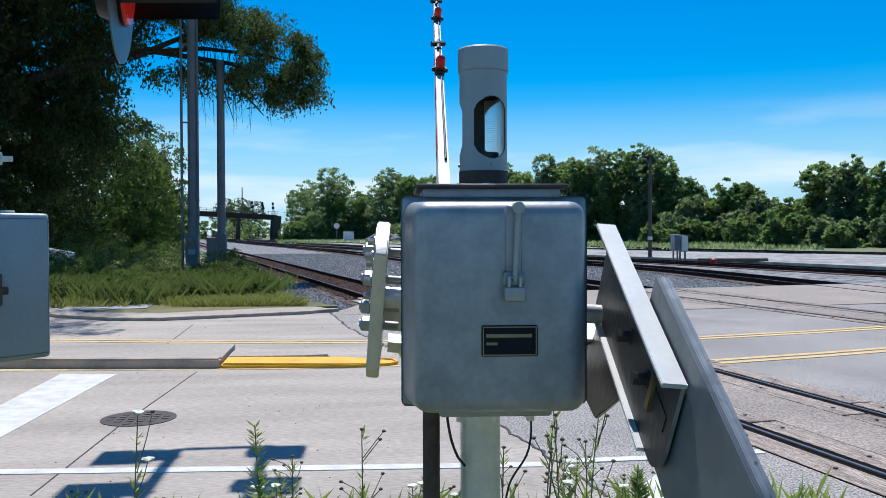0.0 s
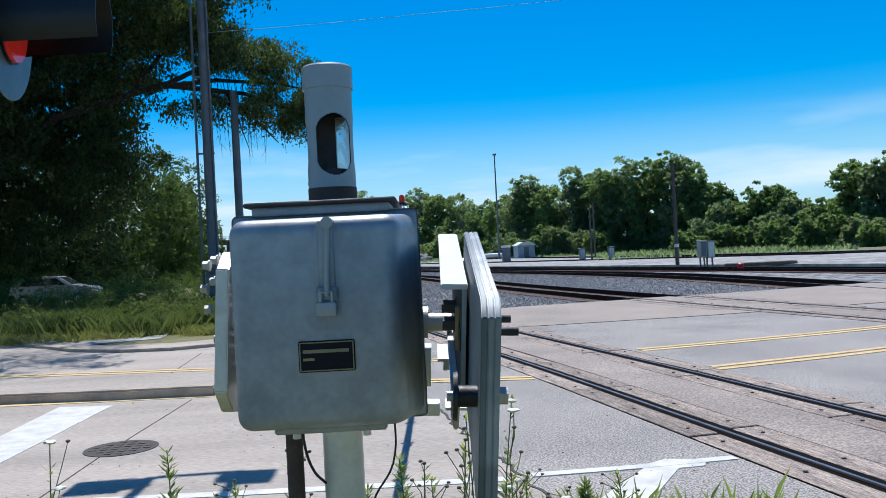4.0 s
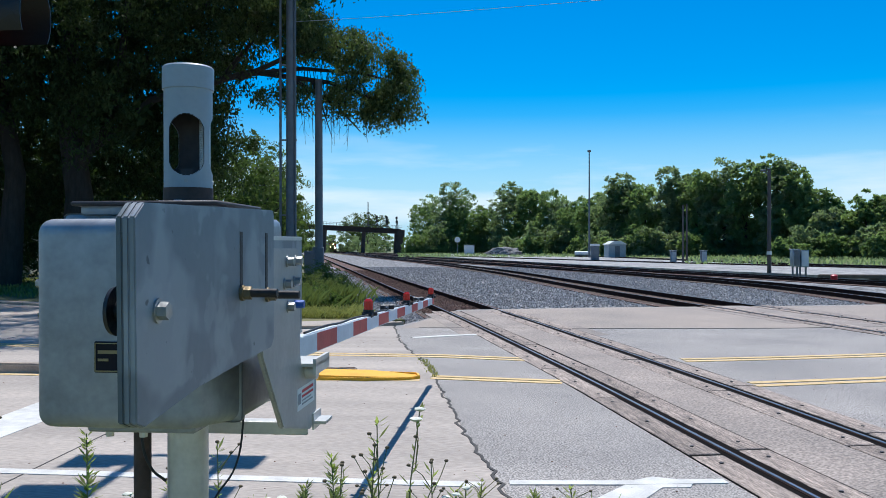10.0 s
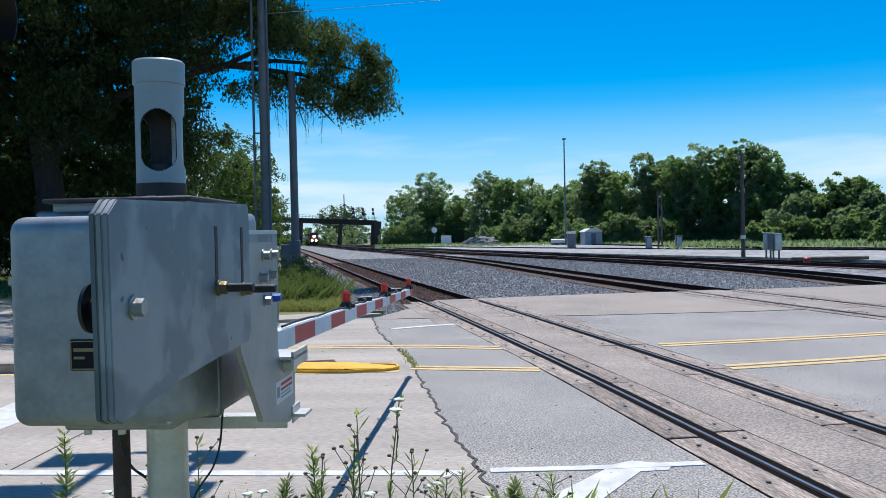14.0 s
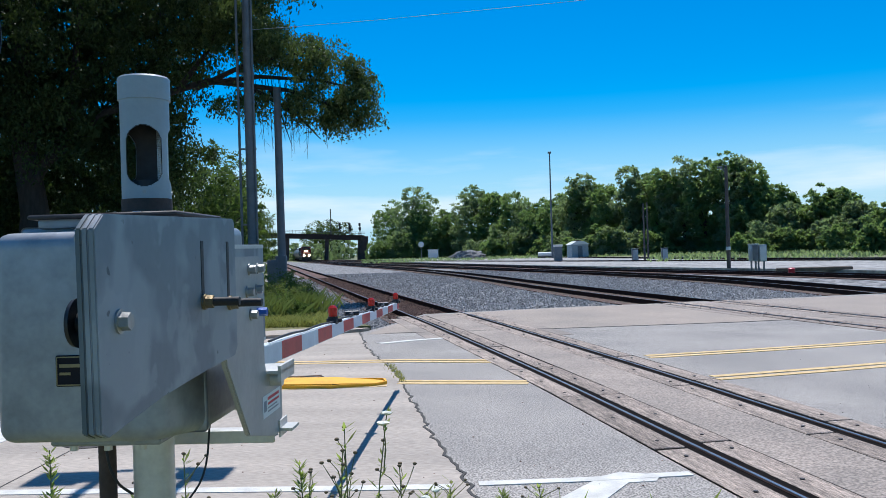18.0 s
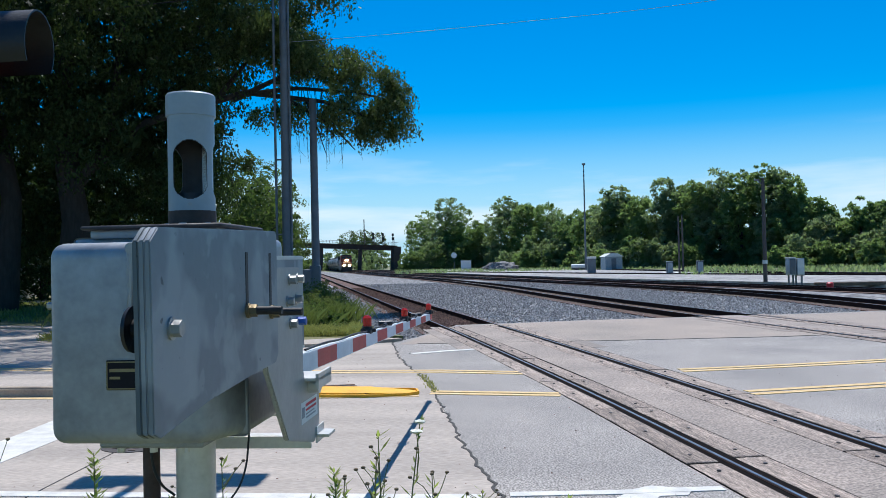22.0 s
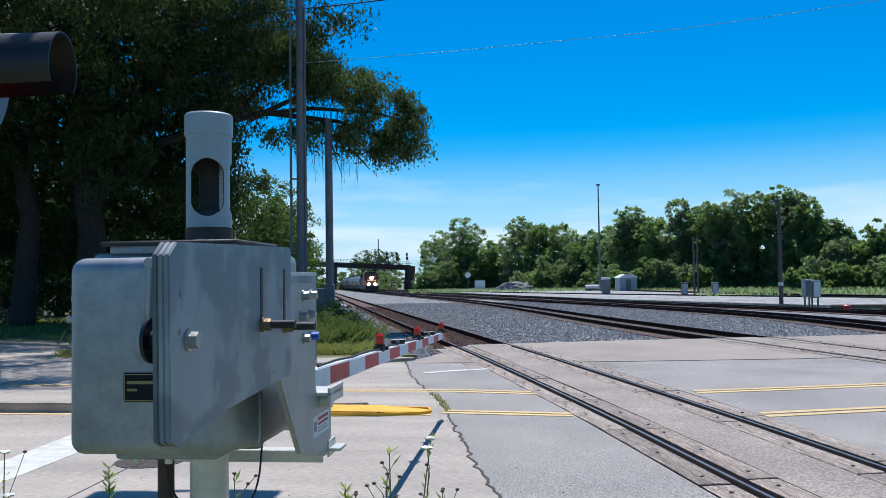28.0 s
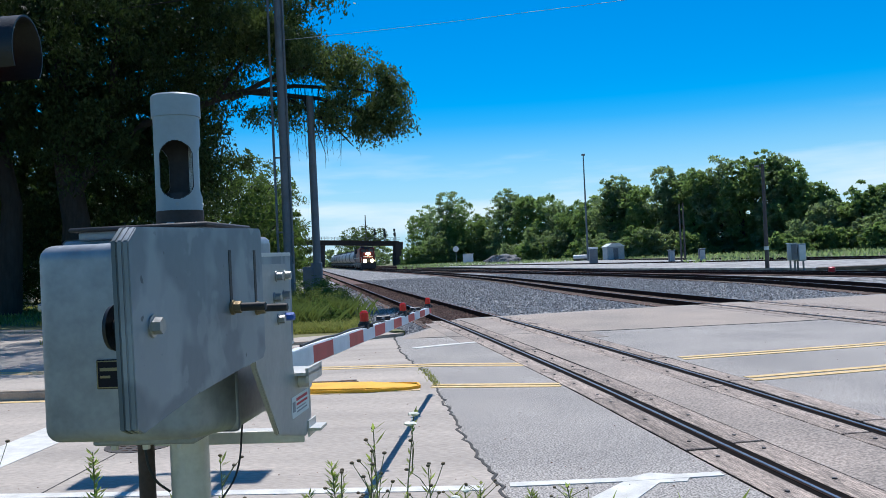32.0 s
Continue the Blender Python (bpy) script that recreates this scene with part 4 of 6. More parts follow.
# ---- flashing light mast ----
fm = thing("signal_mast", pose(-3.25, -3.2, 0), "aluminium cantilever signal mast with hooded red lights", "signal mast")
part("mast", cyl(B(), (0, 0, 0), (0, 0, 5.8), 0.12, seg=32), CAST, fm)
part("mast_channel", bx(B(), -0.20, -0.09, -0.12, 0.05, 0.3, 3.6, 0.01, 1), CAST, fm)
for z in (0.9, 1.31, 1.73, 2.13, 2.55):
    part("hole", cyl(B(), (-0.013, -0.121, z), (-0.013, -0.11, z), 0.02, seg=14), BLACK, fm)
jb = part("junction_box", bx(B(), -0.16, 0.16, -0.13, 0.13, 1.24, 1.81, 0.02, 3), CABINET, fm, "grey junction box")
jb.matrix_basis = pose(0.2, -0.06, 0, 0, 0, 46)
part("box_door", bx(B(), -0.145, 0.145, -0.146, -0.131, 1.26, 1.79, 0.012, 2), CABINET, jb)
part("latch", bx(bx(B(), -0.14, -0.02, -0.165, -0.146, 1.5, 1.53, 0.004, 1), -0.085, -0.05, -0.18, -0.146, 1.46, 1.58, 0.004, 1), BROWNIRON, jb, "rusty latch")
part("padlock", bx(B(), -0.12, -0.07, -0.185, -0.165, 1.41, 1.46, 0.008, 2), POLESTEEL, jb)
part("top_handle", bx(B(), -0.1, 0.06, -0.06, 0.0, 1.81, 1.822, 0.005, 1), CABWHITE, jb)
part("clamp_band", cyl(B(), (0, 0, 2.01), (0, 0, 2.03), 0.122, seg=32), CAST, fm)
part("clamp_bolt", bx(bx(B(), 0.06, 0.25, -0.13, -0.08, 1.995, 2.05, 0.014, 2), 0.24, 0.29, -0.115, -0.095, 2.01, 2.03), CAST, fm)
part("cross_arm", cyl(B(), (-0.5, 0.0, 2.86), (1.0, 0.0, 2.86), 0.03, seg=14), CAST, fm)
for x in (0.60, -0.32):
    hd = part("light_head", cyl(B(), (0, 0, 0), (0.1, 0, 0), 0.12, 0.155, seg=28), BLACK, fm)
    hd.matrix_basis = pose(x, -0.02, 2.72, 0, 2, 5)
    part("backing_disc", cyl(B(), (0.08, 0, 0), (0.086, 0, 0), 0.30, seg=40), DISC, hd, "black backing disc with sky reflection put into its grey")
    part("red_lens", cyl(B(), (0.10, 0, 0), (0.115, 0, 0), 0.145, seg=28), SIGNALRED, hd, "glowing red signal lens")
    hb = B()
    n, ring = 20, []
    for q in (0.10, 0.46):
        ring.append([(q, 0.16 * math.cos(radians(-36 + 252 * i / n)), 0.16 * math.sin(radians(-36 + 252 * i / n)) + (0.03 if q > 0.2 else 0)) for i in range(n + 1)])
    va = [[hb.verts.new(p) for p in r] for r in ring]
    vb = [[hb.verts.new((p[0], p[1] * 0.96, p[2] * 0.96)) for p in r] for r in ring]
    for i in range(n):
        hb.faces.new((va[0][i], va[0][i + 1], va[1][i + 1], va[1][i]))
        hb.faces.new((vb[0][i], vb[1][i], vb[1][i + 1], vb[0][i + 1]))
        hb.faces.new((va[1][i], va[1][i + 1], vb[1][i + 1], vb[1][i]))
    part("hood", hb, BLACK, hd, "black visor hood")

# overhead cantilever with its own pair of lights
for x in (0.22, 0.93):
    part("chord", cyl(B(), (x, -0.3, 5.5), (x, 6.35, 5.5), 0.05, seg=12), CAST, fm)
for y in (0.0, 2.2, 4.4, 6.35):
    part("tie_bar", cyl(B(), (-0.05 if y == 0 else 0.27, y, 5.5), (0.98, y, 5.5), 0.04, seg=10), CAST, fm)
for y in (5.2, 6.1):
    for x, s, ln in ((0.22, -1, 0.42), (0.78, 1, 0.30)):
        hd = part("light_head", cyl(B(), (x, y, 5.35), (x + s * 0.14, y, 5.35), 0.13, 0.16, seg=24), BLACK, fm)
        part("backing_disc", cyl(B(), (x + s * 0.14, y, 5.35), (x + s * 0.146, y, 5.35), 0.24, seg=32), BLACK, hd)
        part("hood", cyl(B(), (x + s * 0.15, y, 5.40), (x + s * (0.15 + ln), y, 5.42), 0.19, seg=24), BLACK, hd)
        part("hanger", cyl(B(), (x, y, 5.35), (0.27 if s < 0 else 0.93, y, 5.5), 0.03, seg=8), CAST, hd)


# ---- trees ----
def crown_mesh(name, blobs, n, size, mat, seed, droop=0.0):
    """Leaf cards gathered in small sprays over the shells of blobs (centre, radii)."""
    r = np.random.RandomState(seed)
    vol = np.array([b[3] * b[4] * b[5] for b in blobs]) ** 0.72
    pick = r.choice(len(blobs), n, p=vol / vol.sum())
    bb = np.array(blobs)[pick]
    nspray = max(20, n // 22)
    d = r.normal(size=(nspray, 3))
    d /= np.linalg.norm(d, axis=1, keepdims=True)
    rad = r.uniform(0.25, 1.0, nspray) ** 0.45 * r.uniform(0.78, 1.12, nspray)
    which = r.randint(0, nspray, n)
    off = d[which] * rad[which, None] + r.normal(0, 0.06, (n, 3))
    c = bb[:, :3] + off * bb[:, 3:6]
    c[:, 2] -= droop * np.minimum(r.exponential(0.8, n), 2.2) * (rad[which] > 0.7)
    s = size * r.uniform(0.55, 1.35, n)
    a = r.normal(size=(n, 3))
    a /= np.linalg.norm(a, axis=1, keepdims=True)
    if droop:
        a[:, 2] -= 0.8
        a /= np.linalg.norm(a, axis=1, keepdims=True)
    b = np.cross(a, r.normal(size=(n, 3)))
    b /= np.linalg.norm(b, axis=1, keepdims=True)
    a, b = a * s[:, None], b * (s * 0.45)[:, None]
    v = np.stack([c - a, c + b * 0.9 - a * 0.1, c + a, c - b * 0.9 + a * 0.15], 1).reshape(-1, 3)
    f = np.arange(n * 4).reshape(-1, 4)
    me = bpy.data.meshes.new(name)
    me.from_pydata(v.tolist(), [], f.tolist())
    me.materials.append(mat)
    return me


def clump_mesh(name, blobs, clumps, leaves, spread, size, mat, seed, droop=0.0, ragged=0.25, inner=0.55):
    """Leaves gathered in separate clumps round the shells of blobs, so that light and gaps fall between them."""
    r = np.random.RandomState(seed)
    vol = np.array([(b[3] * b[4] * b[5]) ** 0.67 for b in blobs])
    bb = np.array(blobs)[r.choice(len(blobs), clumps, p=vol / vol.sum())]
    d = r.normal(size=(clumps, 3))
    d /= np.linalg.norm(d, axis=1, keepdims=True)
    centre = bb[:, :3] + d * bb[:, 3:6] * r.uniform(inner, 1.0 + ragged, clumps)[:, None]
    rad = spread * r.uniform(0.45, 1.5, clumps)
    n = clumps * leaves
    k = np.repeat(np.arange(clumps), leaves)
    off = np.clip(r.normal(size=(n, 3)), -1.7, 1.7) * (rad[k] * 0.55)[:, None] * np.array([1, 1, 0.62])
    c = centre[k] + off
    edge = np.linalg.norm(off[:, :2], axis=1) / rad[k]
    c[:, 2] -= droop * np.minimum(edge, 1.1) * r.uniform(0.0, 1.0, n) + 0.25 * rad[k] * edge
    s = size * r.uniform(0.5, 1.4, n)
    a = r.normal(size=(n, 3))
    a[:, 2] -= 1.3 if droop else 0.2
    a /= np.linalg.norm(a, axis=1, keepdims=True)
    b = np.cross(a, r.normal(size=(n, 3)))
    b /= np.linalg.norm(b, axis=1, keepdims=True)
    a, b = a * s[:, None], b * (s * 0.42)[:, None]
    v = np.stack([c - a, c + b - a * 0.1, c + a, c - b + a * 0.15], 1).reshape(-1, 3)
    me = bpy.data.meshes.new(name)
    me.from_pydata(v.tolist(), [], np.arange(n * 4).reshape(-1, 4).tolist())
    me.materials.append(mat)
    return me


def limb(bm, pts, r0, r1, seg=9):
    """One tapered tube through the points."""
    pts = [Vector(p) for p in pts]
    n, rings = len(pts) - 1, []
    for i, p in enumerate(pts):
        d = (pts[min(n, i + 1)] - pts[max(0, i - 1)]).normalized()
        e = Vector((0.31, 0.95, 0.07)).cross(d).normalized()
        g = d.cross(e)
        r = r0 + (r1 - r0) * i / n
        rings.append([bm.verts.new(p + e * (r * math.cos(6.2832 * k / seg)) + g * (r * math.sin(6.2832 * k / seg))) for k in range(seg)])
    for a, b in zip(rings, rings[1:]):
        for k in range(seg):
            bm.faces.new((a[k], a[(k + 1) % seg], b[(k + 1) % seg], b[k]))
    bm.faces.new(rings[-1])
    return bm


def tree(at, height, spread, mat, seed, n=2600, leaf=0.4, trunk=0.3, label="leafy green deciduous tree", low=0.25, group="trees along the yard"):
    r = random.Random(seed)
    t = thing("tree", pose(*at), label, "tree", group)
    bm = B()
    top = (r.uniform(-0.4, 0.4), r.uniform(-0.4, 0.4), height * 0.8)
    limb(bm, [(0, 0, -0.2), (0.1, 0, height * 0.3), (top[0] * 0.5, top[1] * 0.5, height * 0.55), top], trunk, trunk * 0.25)
    blobs = []
    for i in range(13):
        z = height * r.uniform(low + 0.08, 0.86)
        w = spread * (0.95 - 0.55 * abs(z / height - 0.5) * 1.6)
        a = r.uniform(0, 6.28)
        c = (w * 0.62 * math.cos(a), w * 0.62 * math.sin(a), z)
        q = spread * r.uniform(0.36, 0.58)
        blobs.append((*c, q, q, q * r.uniform(0.75, 1.1)))
        limb(bm, [(0, 0, z * 0.6), (c[0] * 0.5, c[1] * 0.5, z * 0.82), c], trunk * 0.35, 0.04, 6)
    blobs.append((0, 0, height * 0.86, spread * 0.42, spread * 0.42, height * 0.14))
    blobs.append((0, 0, height * 0.5, spread * 0.6, spread * 0.6, height * 0.3))
    blobs.append((0, 0, height * 0.22, spread * 0.7, spread * 0.7, height * 0.2))
    part("trunk", bm, BARK, t)
    part("crown", clump_mesh("crown", blobs, n // 34, 34, spread * 0.12, leaf, mat, seed, ragged=0.1, inner=0.8), None, t)
    return t


def bush(at, w, h, mat, seed, n=900, leaf=0.35):
    r = random.Random(seed)
    t = thing("bush", pose(*at), "dense green scrub bush", "bush", "scrub along the yard")
    blobs = [(r.uniform(-w, w) * 0.7, r.uniform(-w, w) * 0.3, h * r.uniform(0.3, 0.6), w * r.uniform(0.3, 0.5), w * 0.4, h * r.uniform(0.3, 0.42)) for _ in range(6)]
    blobs += [(w * k, -0.2 * w, h * 0.14, w * 0.4, w * 0.3, h * 0.16) for k in (-0.8, -0.4, 0, 0.4, 0.8)]
    part("stems", cyl(B(), (0, 0, -0.3), (0, 0, h * 0.6), 0.08, 0.03, seg=6), BARK, t)
    part("foliage", clump_mesh("foliage", blobs, max(8, n // 34), 34, w * 0.12, leaf, mat, seed, ragged=0.08, inner=0.8), None, t)


EYE = Vector((-0.31, -6.8, 1.73))


def at_bearing(deg_left, dist):
    """A place on the ground by its bearing from where the camera settles."""
    a = radians(deg_left)
    return EYE.x - dist * math.sin(a), EYE.y + dist * math.cos(a)


# far tree row: bearing to the left, distance, height, spread
ROW = ((2.9, 300, 0.060), (1.5, 280, 0.0735), (0.4, 276, 0.062), (-0.5, 270, 0.046), (-2.4, 262, 0.075), (-3.8, 258, 0.064), (-5.2, 250, 0.063), (-6.2, 245, 0.051), (-7.2, 235, 0.055), (-8.3, 215, 0.060), (-9.4, 205, 0.082), (-10.4, 205, 0.073), (-11.4, 200, 0.069),
       (-12.9, 195, 0.088), (-14.0, 195, 0.079), (-14.9, 190, 0.082), (-16.3, 188, 0.095), (-17.6, 186, 0.091), (-19.0, 184, 0.100), (-20.0, 182, 0.091), (-20.8, 180, 0.082), (-21.9, 176, 0.060), (-22.6, 172, 0.040), (-24.5, 170, 0.057), (-25.6, 170, 0.052), (-27.0, 160, 0.036), (-28.3, 140, 0.036), (-29.8, 135, 0.072), (-31.6, 130, 0.078), (-33.6, 125, 0.072), (-36, 120, 0.075))
for i, (b, d, rise) in enumerate(ROW):
    x, y = at_bearing(b, d)
    tree((x, y, -0.3), 1.04 * (2.0 + d * rise), d * (0.021 + 0.07 * rise), (LEAF_B, LEAF_C, LEAF_B)[i % 3], 100 + i, n=17000, leaf=0.34, trunk=0.35, low=0.05)
SCRUB = random.Random(9)
for i in range(46):
    b = 3.2 - i * 0.9
    d = (274 if b > -3 else 232 if b > -8 else 186 if b > -20 else 158 if b > -27 else 122) + SCRUB.uniform(-6, 6)
    x, y = at_bearing(b, d)
    bush((x, y, -0.3), d * 0.021, SCRUB.uniform(4.6, 8.2) * d / 200, (LEAF_B, LEAF_C)[i % 2], 300 + i, n=6500, leaf=0.3)

for i in range(14):
    b = 6.0 + i * 0.55
    x, y = at_bearing(b, 345 + 10 * (i % 3))
    bush((x, y, -0.3), 6.5, 7 + (i * 7 % 4), LEAF_C, 380 + i, n=900, leaf=0.6)

# the near ones use LEAF_A, with shade put into the colour
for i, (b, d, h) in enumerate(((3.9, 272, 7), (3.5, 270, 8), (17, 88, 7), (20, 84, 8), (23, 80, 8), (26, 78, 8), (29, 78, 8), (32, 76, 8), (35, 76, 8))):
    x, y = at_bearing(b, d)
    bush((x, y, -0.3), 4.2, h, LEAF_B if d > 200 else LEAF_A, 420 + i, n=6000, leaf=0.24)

# the great willow-like tree over the far lane
bt = thing("large_tree", pose(-18.3, 31, 0), "huge dark spreading tree with a drooping limb", "tree")
bm = B()
limb(bm, [(0, 0, -0.3), (0.3, 0, 4), (-0.4, 0, 9), (0.5, 0, 15)], 0.75, 0.3, 14)
limb(bm, [(-2.6, -0.8, -0.3), (-2.2, -0.8, 5), (-3.4, -1, 12)], 0.6, 0.25, 12)
limb(bm, [(-0.2, 0, 4.5), (2.2, -0.5, 8), (3.0, -1, 13)], 0.26, 0.12, 10)
limb(bm, [(-9.5, -1, -0.3), (-9.0, -1, 6), (-7.6, -2, 13)], 0.5, 0.2, 12)
limb(bm, [(0, 0, 5.5), (4, -1, 8.2), (8.5, -1.5, 9.3), (12.0, -2, 8.7), (14.6, -2, 7.7)], 0.22, 0.04, 10)
limb(bm, [(8.0, -1.5, 9.0), (10.5, -2.2, 9.9), (13.5, -2.4, 10.3)], 0.14, 0.03, 8)
limb(bm, [(8.6, -1.6, 9.2), (10.8, -1.8, 9.35), (13.4, -1.8, 9.1), (15.2, -2, 8.6)], 0.12, 0.02, 8)
limb(bm, [(10.2, -1.8, 9.0), (12.2, -1.4, 7.8), (13.2, -1.4, 6.7)], 0.1, 0.02, 7)
limb(bm, [(11.2, -1.9, 8.8), (11.6, -1.6, 7.7), (12.0, -1.5, 6.4)], 0.06, 0.012, 6)
limb(bm, [(7.2, -1.4, 9.0), (8.6, -1.6, 10.6), (9.4, -2, 12.4)], 0.14, 0.04, 7)
limb(bm, [(0, 0, 7), (4, 2, 12), (7, 3, 15)], 0.3, 0.06, 8)
limb(bm, [(0, 0, 8), (-6, 1, 12), (-11, 1, 14)], 0.3, 0.06, 8)
part("trunk", bm, BARK, bt)
blobs = [(8.4, -11.5, 13.6, 2.6, 2.3, 1.4), (5.5, -11, 13.2, 3.4, 3, 2.2), (0, -11.5, 12.8, 4, 3.5, 2.8), (-6, -11, 11.8, 4.5, 4, 3.3), (-1, -7, 11.2, 4, 3, 2.4), (-11, -9, 10.5, 5, 4, 4), (4, -6, 13.4, 3, 3, 2), (0, 0, 13, 7, 6, 5), (-8, 1, 12, 7, 6, 6), (-14, 0, 10, 6, 6, 6), (5, 1, 14, 5, 5, 4), (7.0, -1, 13.2, 3.4, 3.5, 2.4), (-19, 0, 8, 5, 5, 6), (0, 2, 17, 8, 6, 4), (9.3, -2, 13.9, 3.0, 2.8, 2.0), (6.8, -1, 11.0, 2.2, 2.3, 1.6), (6, -16, 13.2, 3.4, 3, 1.8), (1, -16, 13.2, 4, 3, 2), (-4, -16, 13, 4, 3, 2), (8.2, -17.2, 12.8, 2.2, 2, 1.3), (10.5, -15.3, 13, 1.8, 1.8, 1.2), (3.4, -18.5, 13, 2.6, 2, 1.4)]
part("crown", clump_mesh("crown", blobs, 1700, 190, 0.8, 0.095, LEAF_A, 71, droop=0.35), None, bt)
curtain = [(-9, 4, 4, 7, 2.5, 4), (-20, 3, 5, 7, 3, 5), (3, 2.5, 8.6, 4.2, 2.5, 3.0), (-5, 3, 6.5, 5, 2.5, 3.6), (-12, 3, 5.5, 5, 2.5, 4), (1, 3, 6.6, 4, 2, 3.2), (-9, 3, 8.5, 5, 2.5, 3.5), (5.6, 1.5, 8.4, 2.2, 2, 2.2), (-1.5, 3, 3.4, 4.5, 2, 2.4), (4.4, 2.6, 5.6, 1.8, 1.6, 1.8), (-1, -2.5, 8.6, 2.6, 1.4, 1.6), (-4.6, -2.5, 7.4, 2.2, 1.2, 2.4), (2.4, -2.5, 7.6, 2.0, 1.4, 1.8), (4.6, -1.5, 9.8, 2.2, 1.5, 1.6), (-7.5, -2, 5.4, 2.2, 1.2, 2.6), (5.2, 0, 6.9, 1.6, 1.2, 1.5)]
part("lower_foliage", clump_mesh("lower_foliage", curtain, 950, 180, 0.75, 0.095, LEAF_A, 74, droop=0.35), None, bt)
# coarse cards added inside the crown to block sky and sun
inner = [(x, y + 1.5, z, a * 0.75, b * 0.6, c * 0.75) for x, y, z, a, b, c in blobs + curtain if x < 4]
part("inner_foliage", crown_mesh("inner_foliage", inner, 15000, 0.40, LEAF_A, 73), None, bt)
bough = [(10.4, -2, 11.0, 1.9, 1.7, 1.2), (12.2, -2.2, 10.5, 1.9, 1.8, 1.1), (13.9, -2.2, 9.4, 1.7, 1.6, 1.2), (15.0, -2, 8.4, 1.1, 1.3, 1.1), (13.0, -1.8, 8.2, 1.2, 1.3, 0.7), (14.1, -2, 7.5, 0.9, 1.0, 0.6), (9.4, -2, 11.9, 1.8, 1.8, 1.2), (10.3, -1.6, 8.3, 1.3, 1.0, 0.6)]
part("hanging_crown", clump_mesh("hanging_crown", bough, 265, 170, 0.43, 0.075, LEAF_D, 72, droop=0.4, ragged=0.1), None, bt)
tw = B()
r = random.Random(5)
for i in range(40):
    x, z = r.uniform(10.4, 14.4), r.uniform(7.0, 8.6)
    dx, ln = r.uniform(-0.2, 0.35), r.uniform(0.5, 1.5)
    limb(tw, [(x, -1.8, z + 1), (x + dx * 0.5, -1.8, z), (x + dx, -1.8, z - ln)], 0.018, 0.005, 4)
    for k in (0.3, 0.6):
        zz_ = z - ln * k
        limb(tw, [(x + dx * (0.5 + k / 2), -1.8, zz_), (x + dx + r.uniform(-0.25, 0.25), -1.8, zz_ - 0.3)], 0.008, 0.003, 3)
part("twig_spray", tw, BARK, bt)
# lighter trees beyond it; those further left take LEAF_A, shade in its colour
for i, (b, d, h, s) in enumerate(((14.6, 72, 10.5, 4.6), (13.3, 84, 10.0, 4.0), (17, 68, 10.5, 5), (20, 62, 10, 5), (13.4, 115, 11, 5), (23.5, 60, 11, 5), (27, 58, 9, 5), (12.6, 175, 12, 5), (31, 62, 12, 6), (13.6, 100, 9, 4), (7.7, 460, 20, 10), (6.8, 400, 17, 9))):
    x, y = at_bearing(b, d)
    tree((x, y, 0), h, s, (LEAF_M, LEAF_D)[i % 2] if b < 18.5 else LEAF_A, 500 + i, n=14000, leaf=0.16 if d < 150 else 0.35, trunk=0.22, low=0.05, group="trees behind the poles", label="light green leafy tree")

# ---- poles, wires, bridge, yard things ----
def pole(name, x, y, h, r0, r1, mat, label):
    t = thing(name, pose(x, y, 0), label, "pole")
    part("shaft", cyl(B(), (0, 0, -0.2), (0, 0, h), r0, r1, seg=18), mat, t)
    return t


pb_ = pole("utility_pole", -7.55, 27.0, 13.5, 0.21, 0.17, POLESTEEL, "tall grey steel utility pole with conduits")
part("conduit", cyl(B(), (-0.42, 0, 0), (-0.42, 0, 13), 0.05, seg=10), POLESTEEL, pb_, "thin dark conduit")
part("conduit", cyl(B(), (0.2, -0.12, 0), (0.2, -0.12, 13), 0.045, seg=10), POLESTEEL, pb_)
for z in (3, 6, 9):
    part("standoff", bx(B(), -0.46, 0.24, -0.05, 0.05, z, z + 0.06), POLESTEEL, pb_)
mb = part("meter_box", bx(B(), -0.24, 0.24, -0.42, -0.18, 0.5, 1.75, 0.03, 2), POLESTEEL, pb_, "grey meter cabinet")
part("meter", cyl(B(), (0, -0.42, 1.45), (0, -0.5, 1.45), 0.12, seg=20), GLASS, mb)
part("dial_cover", bx(B(), -0.13, 0.13, -0.45, -0.42, 0.95, 1.15, 0.01, 1), CABINET, mb)
pa_ = pole("signal_pole", -6.72, 28.6, 8.75, 0.17, 0.15, POLESTEEL, "grey weathered pole with a relay cabinet")
ab = part("relay_box", bx(B(), -0.2, 0.25, -0.42, -0.17, 0.7, 1.75, 0.03, 2), POLESTEEL, pa_, "grey relay box")
part("box_door", bx(B(), -0.17, 0.22, -0.435, -0.42, 0.74, 1.7, 0.01, 1), POLESTEEL, ab)
part("hasp", bx(B(), -0.25, 0.28, -0.46, -0.43, 0.62, 0.70), BROWNIRON, pa_)
pc = thing("meter_cabinet", pose(-7.02, 28.2, 0.0), "narrow grey meter cabinet on the verge", "cabinet")
part("body", bx(B(), -0.22, 0.22, -0.15, 0.15, 0, 1.6, 0.03, 2), POLESTEEL, pc)
part("door", bx(B(), -0.19, 0.19, -0.165, -0.15, 0.1, 1.5, 0.01, 1), POLESTEEL, pc)

